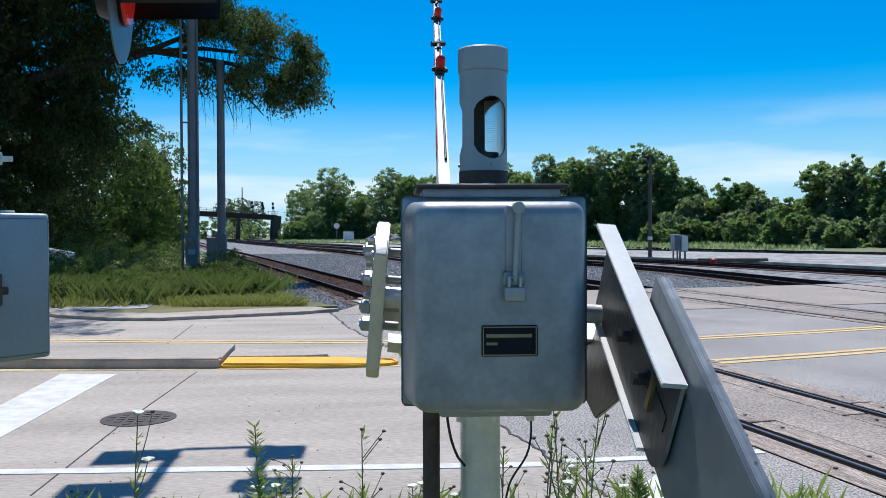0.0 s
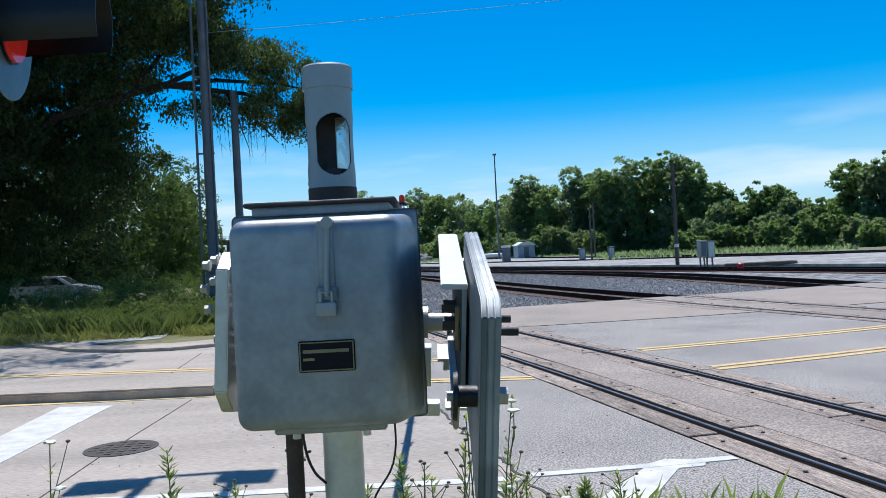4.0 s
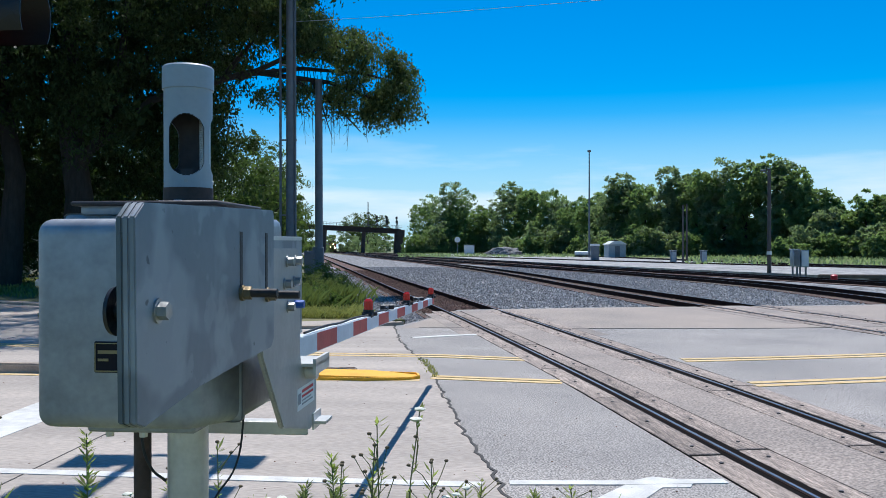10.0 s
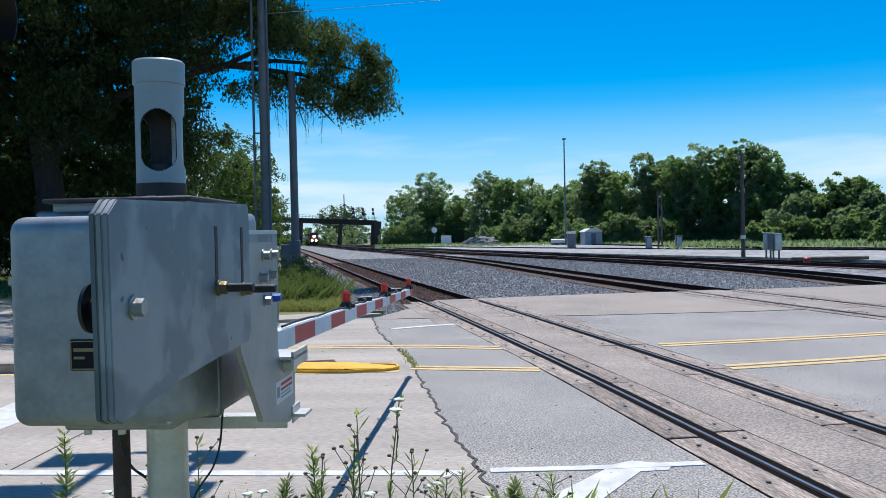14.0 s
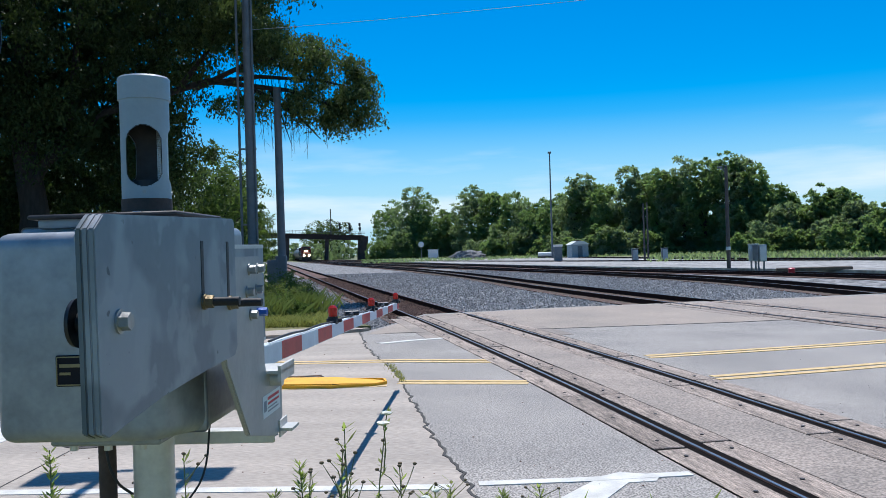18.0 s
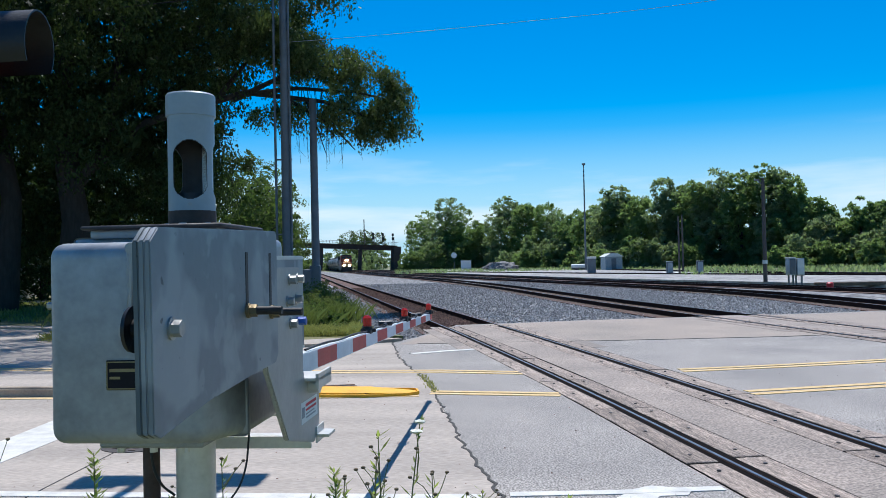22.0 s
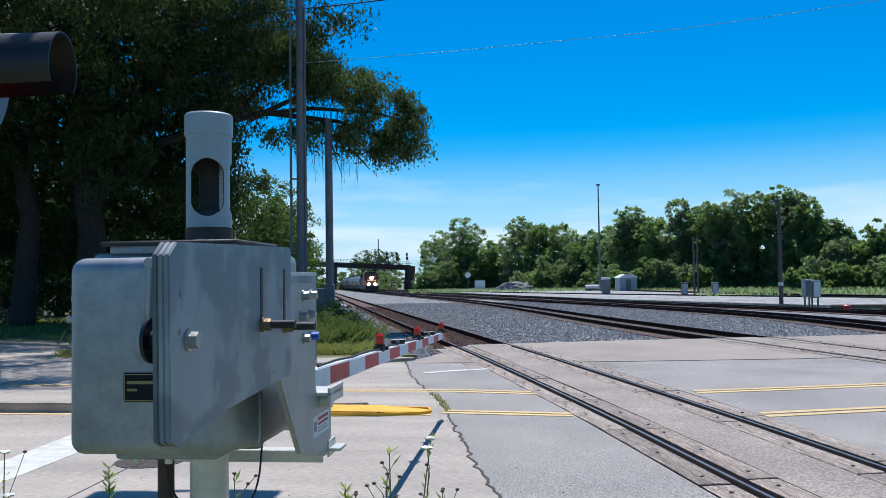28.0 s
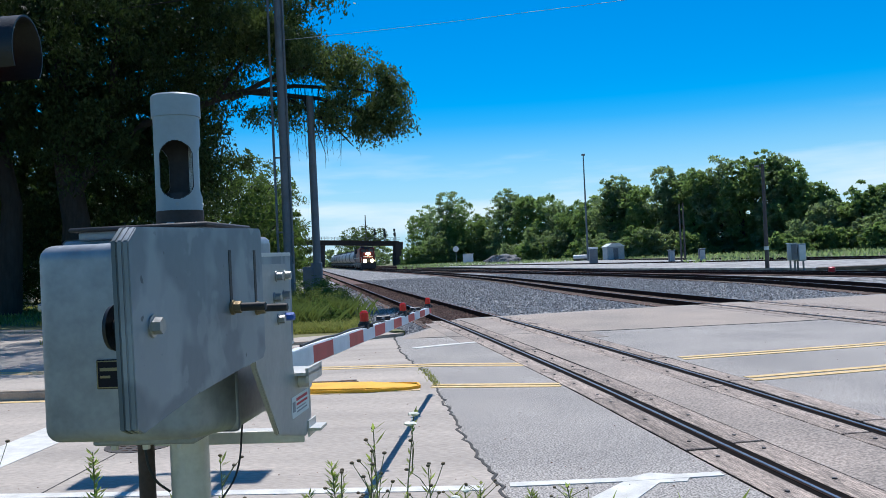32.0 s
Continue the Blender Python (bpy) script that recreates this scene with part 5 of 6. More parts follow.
fpx, fpy = 20.9, 54.8
fp = pole("light_pole", fpx, fpy, 7.35, 0.15, 0.11, POLEWOOD, "dark wooden yard pole with a lamp bracket")
part("lamp_bracket", cyl(B(), (0, 0, 6.8), (-0.35, 0, 7.2), 0.04, seg=8), POLESTEEL, fp)
part("lamp_head", bx(B(), -0.6, -0.25, -0.1, 0.1, 7.15, 7.28, 0.03, 1), POLESTEEL, fp)
part("reflector_band", cyl(B(), (0, 0, 1.2), (0, 0, 1.45), 0.175, seg=18), CABWHITE, fp)
ms = pole("flood_mast", 21.0, 149.1, 19.3, 0.2, 0.1, POLESTEEL, "tall slender steel yard mast")
part("mast_top", bx(B(), -0.3, 0.3, -0.25, 0.25, 19.1, 19.45, 0.05, 1), POLESTEEL, ms)
for dx, dy, h in ((24.9, 96, 6.8), (25.6, 97, 7.0)):
    q = pole("yard_post", dx, dy, h, 0.12, 0.09, POLEWOOD, "thin weathered yard post")
for dx, dy in ((24.2, 98), (27.6, 97)):
    q = thing("yard_cabinet", pose(dx, dy, -0.1), "small grey trackside cabinet", "cabinet", "trackside cabinets")
    part("body", bx(B(), -0.36, 0.36, -0.3, 0.3, 0, 1.4, 0.04, 1), POLESTEEL, q)
    part("door", bx(B(), -0.3, 0.3, -0.32, -0.302, 0.1, 1.3, 0.01, 1), CABINET, q)
    part("roof", bx(B(), -0.4, 0.4, -0.34, 0.34, 1.4, 1.46, 0.02, 1), CABINET, q)
cb_ = thing("relay_cabinet", pose(20.5, 48.2, 0), "pale grey trackside relay cabinet on legs", "cabinet")
part("body", bx(B(), -0.46, -0.06, -0.35, 0.35, 0.5, 1.58, 0.03, 2), CABINET, cb_)
part("body", bx(B(), 0.0, 0.48, -0.4, 0.35, 0.45, 1.55, 0.03, 2), CABINET, cb_, "second cabinet")
part("door", bx(B(), 0.04, 0.44, -0.42, -0.402, 0.52, 1.48, 0.01, 1), CABWHITE, cb_, "paler cabinet door")
part("door", bx(B(), -0.43, -0.1, -0.37, -0.352, 0.56, 1.52, 0.01, 1), POLESTEEL, cb_)
for x in (-0.4, -0.12, 0.06, 0.42):
    part("leg", bx(B(), x - 0.04, x + 0.04, -0.06, 0.06, -0.2, 0.5), POLESTEEL, cb_)
part("lid", bx(B(), -0.5, -0.04, -0.4, 0.4, 1.58, 1.62, 0.01, 1), CABWHITE, cb_)
rd = thing("red_drum", pose(19.4, 40.3, -0.12), "small red plastic marker drum", "drum")
part("shell", cyl(cyl(B(), (0, 0, 0), (0, 0, 0.3), 0.17, 0.19, seg=18), (0, 0, 0.3), (0, 0, 0.36), 0.19, 0.1, seg=18), REDBUCKET, rd)
tp = thing("rail_stack", pose(22.6, 45, -0.12, 0, 0, -8), "stack of dark spare ties and rails", "rail stack")
for i in range(4):
    part("spare_tie", bx(B(), -2.2 + 0.12 * i, 2.2 + 0.1 * i, i * 0.35 - 0.6, i * 0.35 - 0.32, 0, 0.2, 0.02, 1), TIE, tp)
sx, sy = at_bearing(-9.45, 158)
sd = thing("shed", pose(sx, sy, -0.1, 0, 0, 10), "small white yard shed with a pale roof", "shed")
part("wall", bx(B(), -1.6, 1.6, -1.3, 1.3, 0, 2.35), CABINET, sd)
part("roof", prism(B(), [(-1.85, 2.35), (1.85, 2.35), (0.7, 2.95), (-0.7, 2.95)], "y", -1.5, 1.5), CABWHITE, sd)
part("vent", bx(B(), -0.5, 0.5, -0.4, 0.4, 2.95, 3.15), BROWNIRON, sd, "dark ridge vent")
part("door", bx(B(), -0.45, 0.45, -1.33, -1.302, 0.05, 2.05), POLESTEEL, sd)
bx_, by_ = at_bearing(-8.15, 118)
dk = thing("dark_cabinet", pose(bx_, by_, -0.1), "dark blue-grey signal cabinet with a white top", "cabinet")
part("body", bx(B(), -0.55, 0.55, -0.4, 0.4, 0, 2.0, 0.04, 1), POLESTEEL, dk)
part("top", bx(B(), -0.6, 0.6, -0.45, 0.45, 2.0, 2.3, 0.05, 1), CABWHITE, dk)
for b in (-7.05, -7.5, -7.85):
    x, y = at_bearing(b, 165)
    tk = thing("white_tank", pose(x, y, -0.1, 0, 0, -10), "small white horizontal gas tank", "tank", "gas tanks")
    part("shell", cyl(B(), (-0.65, 0, 0.7), (0.65, 0, 0.7), 0.42, seg=18), CABWHITE, tk)
    part("saddle", bx(B(), -0.8, 0.8, -0.3, 0.3, 0, 0.3), PIER, tk)
x, y = at_bearing(0.2, 235)
wc = thing("white_cabinet", pose(x, y, -0.1), "white equipment cabinet beside the tracks", "cabinet")
part("body", bx(B(), -1.4, 1.4, -1, 1, 0, 2.4, 0.05, 1), CABWHITE, wc)
part("roof", bx(B(), -1.55, 1.55, -1.1, 1.1, 2.4, 2.55, 0.03, 1), CABINET, wc)
x, y = at_bearing(1.0, 225)
rs = thing("round_sign", pose(x, y, -0.1), "white round signal disc on a post", "sign")
part("post", cyl(B(), (0, 0, 0), (0, 0, 4.6), 0.09, seg=8), POLESTEEL, rs)
part("disc", cyl(B(), (0, -0.12, 3.9), (0, -0.05, 3.9), 0.75, seg=24), CABWHITE, rs)
x, y = at_bearing(-2.15, 200)
gp_ = B()
bmesh.ops.create_icosphere(gp_, subdivisions=4, radius=1)
for v in gp_.verts:
    k = 1 + 0.25 * noise.noise(v.co * 3)
    v.co = Vector((v.co.x * 4.2 * k, v.co.y * 3 * k, max(-0.2, v.co.z) * 1.9 * k))
gpo = part("gravel_heap", gp_, BALLAST_BED)
gpo.matrix_world = pose(x, y, -0.15)
tagged(gpo, "low heap of grey gravel", "gravel heap", kind="stuff")

# road bridge over the tracks
brd = thing("rail_bridge", pose(-38.9, 290, 0, 0, 3, 6), "dark steel bridge on concrete piers across the tracks", "bridge")
part("girder", bx(B(), -30, 12.9, -3, 3, 7.2, 8.6), BRIDGE, brd)
part("deck", bx(B(), -30, 13.1, -3.6, 3.6, 8.6, 8.9), BRIDGE, brd)
for x, w in ((-13.5, 1.6), (0.3, 1.3), (12.2, 2.4)):
    part("pier", bx(B(), x - w / 2, x + w / 2, -2.2, 2.2, -0.3, 7.2, 0.1, 1), PIER, brd)
part("abutment", bx(B(), 11.9, 14.5, -3.2, 3.2, -0.3, 8.6, 0.1, 1), PIER, brd)
for i in range(38):
    x = -29.5 + i * 1.13
    part("rail_post", bx(B(), x - 0.05, x + 0.05, -3.5, -3.4, 8.9, 10.0), BRIDGE, brd, smooth=False)
for z in (9.4, 9.95):
    part("hand_rail", bx(B(), -30, 13.4, -3.5, -3.42, z, z + 0.09), POLESTEEL, brd, smooth=False)
for x in (4.9, 8.3, 11.8, -16.0):
    sg = thing("signal_post", pose(-38.6 + x * 0.9945, 290 + x * 0.1045, 8.9 - x * 0.052), "railway signal with dark heads on the bridge", "railway signal", "bridge signals")
    part("post", cyl(B(), (0, 0, 0), (0, 0, 4.2), 0.1, seg=8), BRIDGE, sg)
    for z in (1.9, 3.3):
        part("head", bx(B(), -0.35, 0.35, -0.25, 0.25, z, z + 1.0, 0.08, 1), BLACK, sg)
    part("ladder", bx(B(), 0.3, 0.5, -0.1, 0.1, 0, 3), BRIDGE, sg)
for bb, dd, h in ((7.0, 380, 22), (10.4, 420, 20)):
    x, y = at_bearing(bb, dd)
    pole("far_pole", x, y, h, 0.3, 0.2, POLEWOOD, "distant dark wooden pole")

def wire(pts, r, label):
    o = cable("overhead_wire", pts, r, RUBBER if r > 0.025 else CABINET)
    tagged(o, label, "wire", "overhead wires")


wire([(-7.55, 27, 10.75), (-3.4, 27, 10.95), (2.0, 27, 11.3), (8, 27, 11.75), (15.2, 27, 12.6), (60, 30, 19)], 0.010, "thin pale overhead wire across the tracks")
wire([(-45, 26, 10.9), (-20, 27, 11.96), (-13, 27, 12.46), (-8.3, 27, 12.9), (-4.1, 27, 13.25), (20, 27, 15.8)], 0.028, "thick dark overhead cable on the pole")

# house porch and fence at the far left
hx, hy = at_bearing(31.5, 62)
ho = thing("house", pose(hx, hy, 0, 0, 0, 20), "white house with a wooden porch stair below the trees", "house")
part("wall", bx(B(), -6, 4, 0, 8, 0, 4.5), SIDING, ho)
part("roof", prism(B(), [(-6.6, 4.5), (4.6, 4.5), (-1, 8)], "y", -0.6, 8.6), SHINGLE, ho)
for x in (-4, -1, 2):
    w = part("window", bx(B(), x - 0.5, x + 0.5, -0.06, 0.02, 1.5, 3.1), CABWHITE, ho)
    part("pane", bx(B(), x - 0.42, x + 0.42, -0.08, -0.06, 1.58, 3.02), GLASS, w)
st_ = thing("porch_stair", pose(hx + 3.5, hy - 3, 0, 0, 0, 20), "weathered wooden stair with handrail", "stair")
for i in range(6):
    part("tread", bx(B(), i * 0.3, i * 0.3 + 0.32, -0.6, 0.6, 1.2 - i * 0.2, 1.25 - i * 0.2), DECK, st_)
for yy in (-0.6, 0.6):
    part("stringer", prism(B(), [(0, 1.2), (1.9, 0.0), (1.6, 0.0), (0, 0.95)], "y", yy - 0.03, yy + 0.03), DECK, st_)
    part("handrail", prism(B(), [(0, 2.2), (1.9, 1.0), (1.9, 0.92), (0, 2.12)], "y", yy - 0.03, yy + 0.03), DECK, st_)
    for i in range(6):
        part("baluster", bx(B(), i * 0.35, i * 0.35 + 0.04, yy - 0.02, yy + 0.02, 1.15 - i * 0.21, 2.15 - i * 0.22), DECK, st_)


# pale hatchback parked on the lawn's far side
car = thing("parked_car", pose(-17.6, 38.0, 0.04, 0, 0, 4), "small silver hatchback parked on the grass", "car")
hull = [(-2.0, 0.35), (2.0, 0.35), (2.08, 0.55), (1.98, 0.82), (1.0, 0.98), (0.35, 1.42), (-1.3, 1.46), (-1.95, 1.0), (-2.05, 0.7)]
part("body", prism(B(), hull, "y", -0.82, 0.82, 0.06), CARPAINT, car)
part("windscreen", prism(B(), [(0.93, 1.0), (0.97, 1.02), (0.38, 1.40), (0.32, 1.38)], "y", -0.68, 0.68), GLASS, car)
for y in (-0.83, 0.83):
    part("side_window", prism(B(), [(0.72, 1.0), (0.22, 1.36), (-1.2, 1.38), (-1.55, 1.02)], "y", y - 0.012, y + 0.012), GLASS, car)
    for x in (-1.3, 1.3):
        w = part("wheel", cyl(B(), (x, y - 0.1, 0.28), (x, y + 0.05, 0.28), 0.31, seg=22), RUBBER, car)
        part("rim", cyl(B(), (x, y - 0.115, 0.28), (x, y + 0.065, 0.28), 0.19, seg=18), CAST, w)
    part("headlamp", bx(B(), 1.92, 2.06, y * 0.9 - 0.15, y * 0.9 + 0.1, 0.62, 0.78, 0.03, 1), CABWHITE, car)
part("bumper", bx(B(), 1.98, 2.14, -0.78, 0.78, 0.35, 0.55, 0.04, 1), LOCOBLACK, car)


# ---- grass and weeds ----
def blades(name, n, where, h, mat, seed, label, category="grass", width=0.012, lean=0.35):
    r = np.random.RandomState(seed)
    p = where(r, n)
    n = len(p)
    a = r.uniform(0, 6.28, n)
    hh = h * r.uniform(0.4, 1.3, n)
    w = width * r.uniform(0.6, 1.5, n)
    dx, dy = np.cos(a), np.sin(a)
    lx, ly = r.normal(0, lean, n) * hh, r.normal(0, lean, n) * hh
    v = np.stack([np.stack([p[:, 0] - dx * w, p[:, 1] - dy * w, p[:, 2]], 1), np.stack([p[:, 0] + dx * w, p[:, 1] + dy * w, p[:, 2]], 1), np.stack([p[:, 0] + lx * 0.4 + dx * w * 0.7, p[:, 1] + ly * 0.4 + dy * w * 0.7, p[:, 2] + hh * 0.6], 1), np.stack([p[:, 0] + lx, p[:, 1] + ly, p[:, 2] + hh], 1)], 1).reshape(-1, 3)
    me = bpy.data.meshes.new(name)
    me.from_pydata(v.tolist(), [], np.arange(n * 4).reshape(-1, 4).tolist())
    me.materials.append(mat)
    return tagged(new(name, me), label, category, kind="stuff")


def on_verge(r, n):
    x = r.uniform(-11, -2.2, n * 2)
    y = r.uniform(12.2, 27, n * 2)
    wave = np.sin(x * 2.1 + 1.3 * np.sin(y * 1.7)) + np.sin(y * 1.3 + x)
    k = (wave > -1.5 + 1.6 * r.rand(n * 2)) & (x < -2.9 - (y - 14.4) * 0.29) & (y > 13.3 + (x + 2.8) * -0.05) & ((x > -6.9) | (r.rand(n * 2) < 0.35))
    return np.stack([x, y, np.full(n * 2, 0.03)], 1)[k][:n]


blades("verge_grass", 60000, on_verge, 0.17, GRASS, 11, "unmown yellow-green verge grass", width=0.007, lean=0.45)
blades("dry_grass", 34000, on_verge, 0.2, DRYGRASS, 17, "dry straw-coloured grass tips on the verge", width=0.005, lean=0.5)


blades("tall_weeds", 17600, lambda r, n: np.concatenate([np.stack([r.normal(x, w, n // 16), r.normal(y, w * 0.7, n // 16), np.full(n // 16, 0.03)], 1) for x, y, w in ((-6.3, 16.5, 0.5), (-5.4, 17.5, 0.6), (-7.2, 18, 0.6), (-6.2, 20, 0.6), (-8.3, 17, 0.7), (-6.9, 22, 0.6), (-9.6, 19, 0.8), (-5.2, 15.6, 0.4), (-8.0, 21, 0.7), (-6.2, 24.6, 0.5), (-5.7, 22.6, 0.6), (-5.0, 19.4, 0.5), (-4.4, 17.6, 0.4), (-9.4, 16.0, 0.6), (-10.8, 18.6, 0.8), (-7.0, 14.6, 0.5))]), 0.5, VERGEWEED, 18, "taller green weeds in patches on the verge", "weeds", width=0.0055, lean=0.4)


def on_lawn(r, n):
    p = np.stack([r.uniform(-34, -7, n), r.uniform(16, 39, n), np.full(n, 0.04)], 1)
    return p[p[:, 1] > 21 - (p[:, 0] + 13) * 0.9 * (p[:, 0] > -13) - (p[:, 0] + 13) * 0.25 * (p[:, 0] < -13)]


blades("lawn_grass", 16000, on_lawn, 0.16, GRASS, 12, "short green lawn grass", width=0.03)


def on_yard(r, n):
    u = r.rand(n)
    d = 60 + 190 * u
    b = np.radians(r.uniform(-30, 5, n))
    k = (d > 160) | ((b < math.radians(-14)) & (d > 95))
    return np.stack([EYE.x - d * np.sin(b), EYE.y + d * np.cos(b), np.full(n, -0.15)], 1)[k]


blades("yard_grass", 14000, on_yard, 0.45, LEAF_C, 13, "rough grass at the foot of the trees", width=0.12, lean=0.5)
for i, (x, y, w) in enumerate(((-5.8, 23.5, 1.2), (-5.2, 19.5, 1.0), (-8.8, 22, 1.5), (-11.5, 25, 1.8), (-14.5, 26, 2.0), (-6.6, 16.5, 0.9), (-6.2, 26.0, 1.3), (-8.0, 18.2, 1.0), (-9.8, 20.5, 1.2), (-11.8, 21.5, 1.3), (-10.2, 29.5, 1.7), (-12.2, 31.5, 2.0), (-9.2, 33, 1.6), (-6.9, 14.9, 0.7), (-4.6, 17.0, 0.7), (-5.6, 15.2, 0.55), (-7.4, 16.2, 0.8), (-8.9, 15.6, 0.7), (-5.9, 18.0, 0.8), (-7.2, 20.2, 1.0), (-4.0, 15.9, 0.5), (-10.6, 16.8, 0.9))):
    t = thing("shrub", pose(x, y, 0), "ragged roadside shrub of weeds", "shrub", "roadside shrubs")
    part("stems", cyl(B(), (0, 0, 0), (0, 0, w * 0.5), 0.03, 0.01, seg=5), STALK, t)
    part("foliage", clump_mesh("foliage", [(0, 0, w * 0.42, w * 0.7, w * 0.55, w * 0.45), (w * 0.5, 0, w * 0.28, w * 0.5, w * 0.4, w * 0.3), (-w * 0.5, 0.2, w * 0.25, w * 0.6, w * 0.4, w * 0.28)], 110, 60, w * 0.16, 0.036, (LEAF_M, VERGEWEED)[i % 2], 900 + i, droop=0.0), None, t)


def weed(x, y, h, seed, kind):
    r = random.Random(seed)
    t = thing("weed", pose(x, y, 0), {"lace": "wild carrot weed with white flower umbels", "spike": "upright leafy horseweed stalk", "dry": "thin weed with brown seed heads"}[kind], "weed", "roadside weeds")
    bm = B()
    heads, leaves = [], []
    lean = (r.uniform(-0.08, 0.08), r.uniform(-0.08, 0.08))
    stem = [(lean[0] * k * k * h, lean[1] * k * k * h, h * k) for k in (0, 0.35, 0.7, 1)]
    limb(bm, stem, 0.005, 0.0025, 5)
    heads.append(stem[-1])
    if kind != "spike":
        for i in range(r.randint(3, 6)):
            k = r.uniform(0.35, 0.85)
            a = r.uniform(0, 6.28)
            b = (lean[0] * k * h, lean[1] * k * h, h * k)
            e = (b[0] + math.cos(a) * 0.11, b[1] + math.sin(a) * 0.11, h * min(0.98, k + r.uniform(0.12, 0.3)))
            part("branch", limb(B(), [b, ((b[0] + e[0]) / 2 + 0.01, (b[1] + e[1]) / 2, b[2] * 0.4 + e[2] * 0.6), e], 0.003, 0.002, 4), STALK, t)
            heads.append(e)
    part("stem", bm, STALK, t)
    rr = np.random.RandomState(seed)
    n = 150 if kind == "spike" else 34
    k = rr.uniform(0.25, 1.0, n)
    a = rr.uniform(0, 6.28, n)
    ln = (0.085 * (1.15 - k) + 0.03) if kind == "spike" else rr.uniform(0.03, 0.07, n)
    c = np.stack([lean[0] * k * k * h, lean[1] * k * k * h, h * k], 1)
    d = np.stack([np.cos(a), np.sin(a), rr.uniform(0.2, 1.0, n)], 1) * ln[:, None]
    s = np.stack([-np.sin(a), np.cos(a), 0 * a], 1) * (0.1 * ln[:, None] + 0.002)
    v = np.stack([c, c + d * 0.5 + s, c + d, c + d * 0.5 - s], 1).reshape(-1, 3)
    me = bpy.data.meshes.new("leaves")
    me.from_pydata(v.tolist(), [], np.arange(n * 4).reshape(-1, 4).tolist())
    me.materials.append(WEED)
    part("leaves", me, None, t)
    if kind != "spike":
        for i, e in enumerate(heads):
            hb = B()
            if kind == "lace" and i < 3:
                bmesh.ops.create_icosphere(hb, subdivisions=2, radius=0.027, matrix=Matrix.Translation((e[0], e[1], e[2] + 0.004)) @ Matrix.Diagonal((1, 1, 0.3, 1)))
                for v in hb.verts:
                    v.co.z += r.uniform(-0.004, 0.004)
                    v.co.x += r.uniform(-0.004, 0.004)
                part("umbel", hb, BLOOM, t)
            else:
                bmesh.ops.create_icosphere(hb, subdivisions=2, radius=0.011, matrix=Matrix.Translation(e) @ Matrix.Diagonal((1, 1, 0.7, 1)))
                part("seed_head", hb, SEED, t)


WR = random.Random(21)
for i in range(46):
    x = WR.uniform(-3.6, 0.35)
    y = WR.uniform(-2.9, -1.75) + 0.12 * (x + 1.5)
    weed(x, y, WR.uniform(0.2, 0.46), 1000 + i, WR.choice(("dry", "lace", "dry", "lace", "dry", "dry", "spike", "dry")))
for i, (x, y, h, kd) in enumerate(((-0.62, -3.1, 1.02, "lace"), (-0.72, -3.05, 0.95, "dry"), (-0.78, -2.95, 0.85, "dry"), (-0.5, -2.7, 0.7, "dry"), (-2.05, -3.0, 0.88, "spike"), (-2.62, -2.9, 0.95, "lace"), (-1.6, -2.5, 0.75, "dry"), (-0.95, -2.8, 0.7, "dry"), (-1.02, -2.4, 0.65, "spike"))):
    weed(x, y, h, 1100 + i, kd)


def near_verge_spots(r, n):
    return np.stack([r.uniform(-5, 1.2, n), r.uniform(-4.2, -1.75, n), np.full(n, 0.03)], 1)


blades("verge_weeds", 4200, near_verge_spots, 0.2, WEED, 14, "short mixed weeds on the verge", "weeds", width=0.006)


def in_crack(r, n):
    k = r.randint(0, len(jag), n)
    p = np.array(jag)[k]
    ok = (p[:, 1] > 4.6) & (p[:, 1] < 6.3)
    p = p[ok]
    return np.stack([p[:, 0] + r.normal(0, 0.03, len(p)), p[:, 1] + r.normal(0, 0.06, len(p)), np.zeros(len(p))], 1)


blades("crack_grass", 1500, in_crack, 0.045, DRYGRASS, 15, "dry grass tuft growing in the road crack", width=0.006)


# ---- train ----
def bogie(t, y, w=2.2):
    b = part("truck", bx(B(), -1.2, 1.2, y - w / 2 - 0.5, y + w / 2 + 0.5, 0.45, 0.85, 0.08, 1), LOCOBLACK, t)
    for yy in (-w / 2, w / 2):
        for x in (-0.75, 0.75):
            part("wheel", cyl(B(), (x - 0.07, y + yy, 0.5), (x + 0.07, y + yy, 0.5), 0.5, seg=20), RAIL_SIDE, b)
    return b


loco = thing("locomotive", Matrix(), "orange and black freight locomotive with lit headlamps", "locomotive")
part("frame", bx(B(), -1.5, 1.5, 0, 22, 0.85, 1.45, 0.05, 1), LOCOBLACK, loco)
part("pilot", prism(B(), [(-1.5, 0.15), (1.5, 0.15), (1.5, 1.45), (-1.5, 1.45)], "y", -0.35, 0.0, 0.04), LOCOBLACK, loco)
part("nose", bx(B(), -0.98, 0.98, 0.5, 2.4, 1.45, 3.55, 0.16, 3), ORANGE, loco)
part("nose_stripe", bx(B(), -0.99, 0.99, 0.47, 0.51, 2.55, 2.72), CABWHITE, loco, "white stripe across the nose")
part("nose_panel", bx(B(), -0.8, 0.8, 0.475, 0.505, 1.5, 2.3), LOCOBLACK, loco)
cab_ = part("cab", bx(B(), -1.55, 1.55, 2.4, 5.2, 1.45, 4.5, 0.3, 3), ORANGE, loco)
part("cab_roof", bx(B(), -1.3, 1.3, 2.35, 5.3, 4.4, 4.68, 0.12, 2), LOCOBLACK, loco)
for x0, x1 in ((-1.3, -0.15), (0.15, 1.3)):
    part("windscreen", bx(B(), x0, x1, 2.36, 2.41, 3.62, 4.15, 0.04, 1), GLASS, cab_)
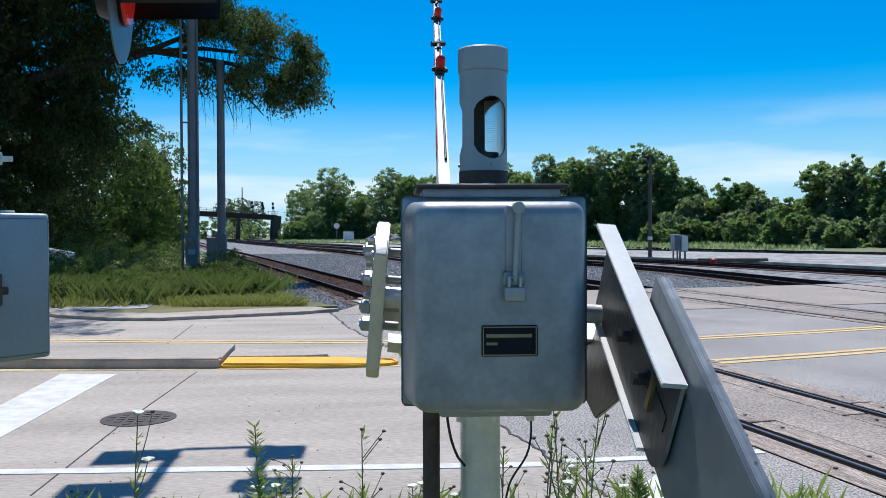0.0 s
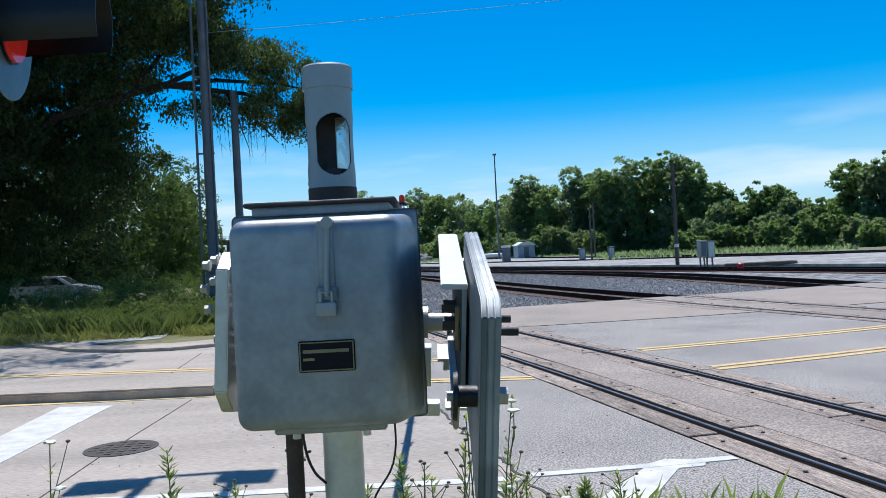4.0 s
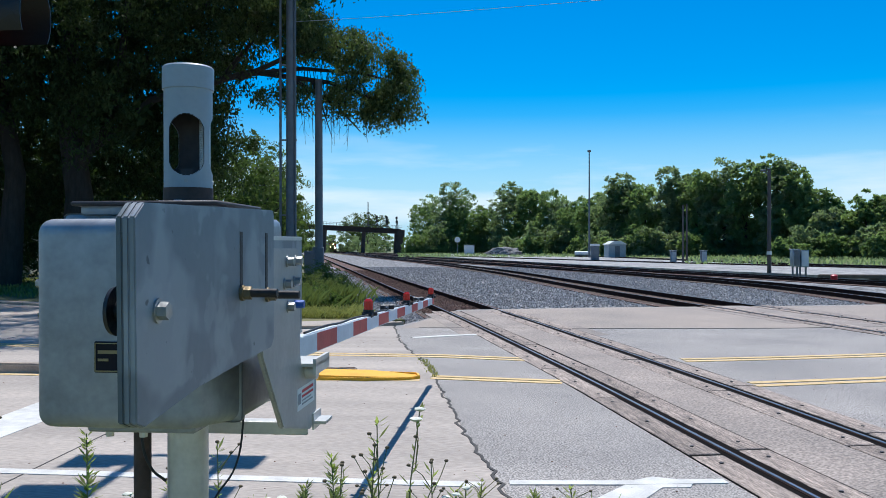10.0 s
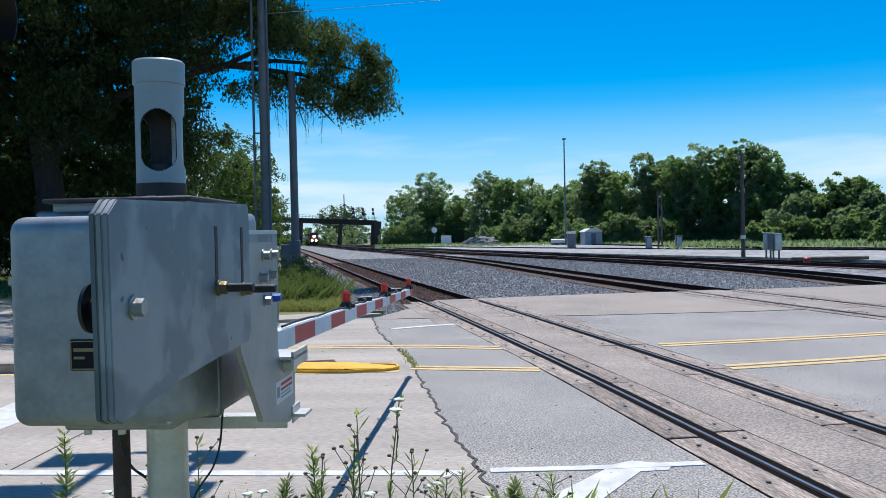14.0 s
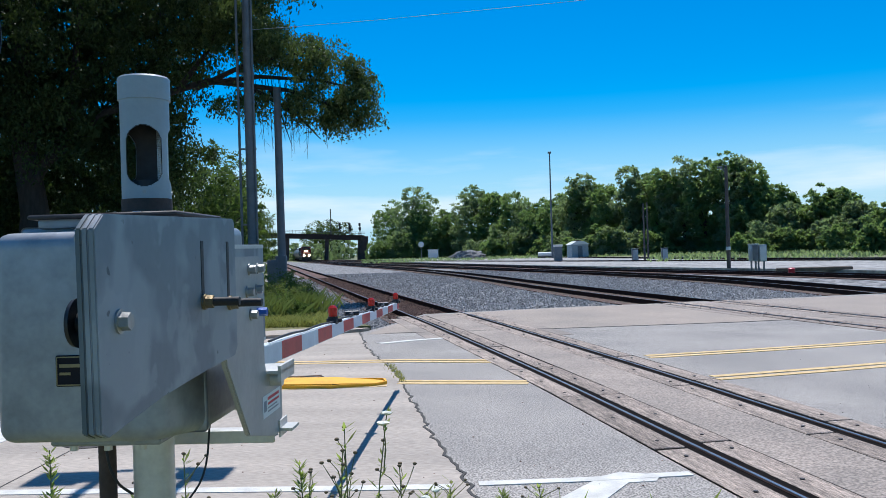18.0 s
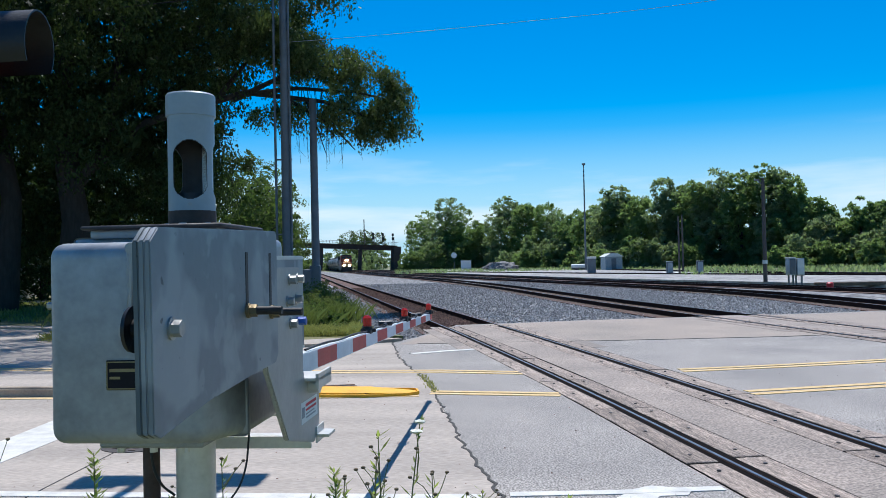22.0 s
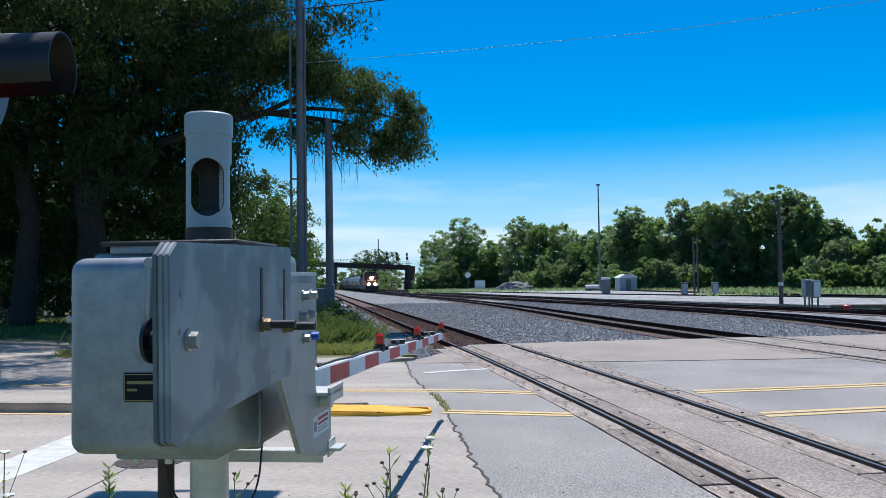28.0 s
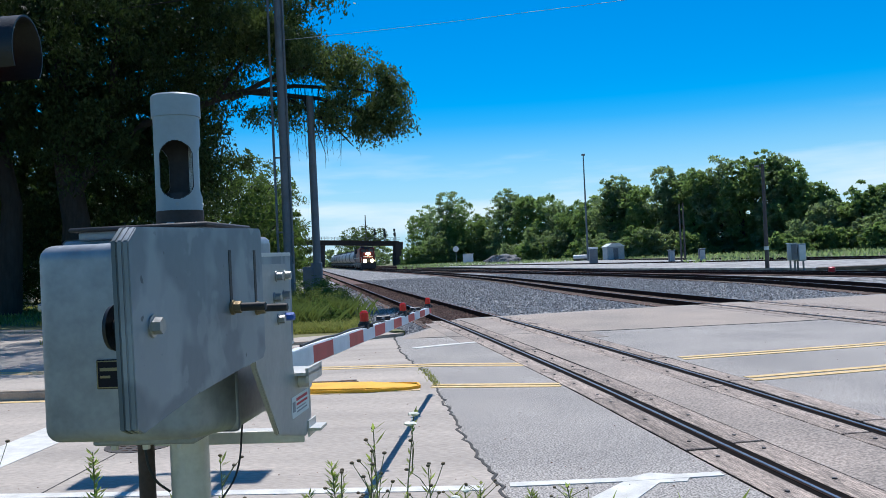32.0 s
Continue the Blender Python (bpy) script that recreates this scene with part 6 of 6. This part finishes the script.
part("number_board", bx(B(), -0.6, 0.6, 2.3, 2.42, 4.2, 4.4), LOCOBLACK, cab_)
part("hood", bx(B(), -1.0, 1.0, 5.2, 21, 1.45, 4.35, 0.1, 1), ORANGE, loco)
part("radiator", bx(B(), -1.5, 1.5, 17.5, 20.5, 3.4, 4.5, 0.1, 1), LOCOBLACK, loco)
for x in (-0.17, 0.17):
    part("headlamp", cyl(B(), (x, 0.42, 3.2), (x, 0.5, 3.2), 0.3, seg=16), HEADLAMP, loco, "lit headlamp")
for x in (-0.75, 0.75):
    part("ditch_lamp", cyl(B(), (x, -0.42, 1.75), (x, -0.34, 1.75), 0.36, seg=16), HEADLAMP, loco, "lit ditch lamp")
for x in (-1.4, 1.4):
    part("side_rail", bx(B(), x - 0.03, x + 0.03, 0.1, 22, 2.4, 2.46), CABWHITE, loco)
    part("front_rail", bx(B(), x - 0.03, x + 0.03, 0.05, 0.11, 1.45, 2.5), CABWHITE, loco)
part("fuel_tank", bx(B(), -1.3, 1.3, 8, 13.5, 0.3, 0.85, 0.1, 1), LOCOBLACK, loco)
bogie(loco, 3.8, 3.4)
bogie(loco, 18, 3.4)


def tank_car():
    t = thing("tank_car", Matrix(), "grey cylindrical tank wagon", "tank wagon", "train wagons")
    part("tank", cyl(cyl(cyl(B(), (0, 1.2, 2.65), (0, 15.2, 2.65), 1.5, seg=28), (0, 0.6, 2.65), (0, 1.2, 2.65), 0.9, 1.5, seg=28), (0, 15.2, 2.65), (0, 15.8, 2.65), 1.5, 0.9, seg=28), TANK, t)
    part("underframe", bx(B(), -1.2, 1.2, 0, 16.4, 0.85, 1.15), LOCOBLACK, t)
    part("dome", cyl(B(), (0, 8.2, 4.1), (0, 8.2, 4.5), 0.5, seg=18), TANK, t)
    part("walkway", bx(B(), -0.9, 0.9, 7.0, 9.4, 4.15, 4.2), LOCOBLACK, t)
    part("end_ladder", bx(B(), 0.9, 1.2, 0.1, 0.2, 1.1, 3.8), LOCOBLACK, t)
    bogie(t, 2.2)
    bogie(t, 14.2)
    return t


first = tank_car()
cars = [first] + [copy_thing(first, Matrix()) for _ in range(7)]

LINE_TOP, LINE_DIR = Vector((-21.1, 165, 0.0)), Vector((-0.2015, 0.9795, 0))
TURN = 11.63


def on_line(d):
    p = LINE_TOP + LINE_DIR * d
    return pose(p.x, p.y, 0.0, 0, 0, TURN)


# seconds, metres short of the nearest place
RUN = ((0, 305), (8, 208), (12, 163), (16, 122), (20, 83), (24, 50), (28, 23), (32, 0))


def motions():
    down = MECH @ Matrix.Translation(PV)
    lift = ((0, 25.4), (1, 21.1), (2, 16.9), (3, 12.75), (3.5, 10.5), (4.5, 6.9), (5.5, 3.6), (6, 1.7), (6.5, 0.7), (7, 0.2), (7.5, 0.05), (8, 0), (8.5, 0), (32, 0))
    walk(ga, [(t, down @ pose(0, 0, 0, a, 4.8 * min(1, a / 12), 0.25 - 0.3 * min(1, a / 12))) for t, a in lift])
    walk(loco, [(t, on_line(d)) for t, d in RUN])
    for i, c in enumerate(cars):
        walk(c, [(t, on_line(d + 23 + 17.4 * i)) for t, d in RUN])


motions()
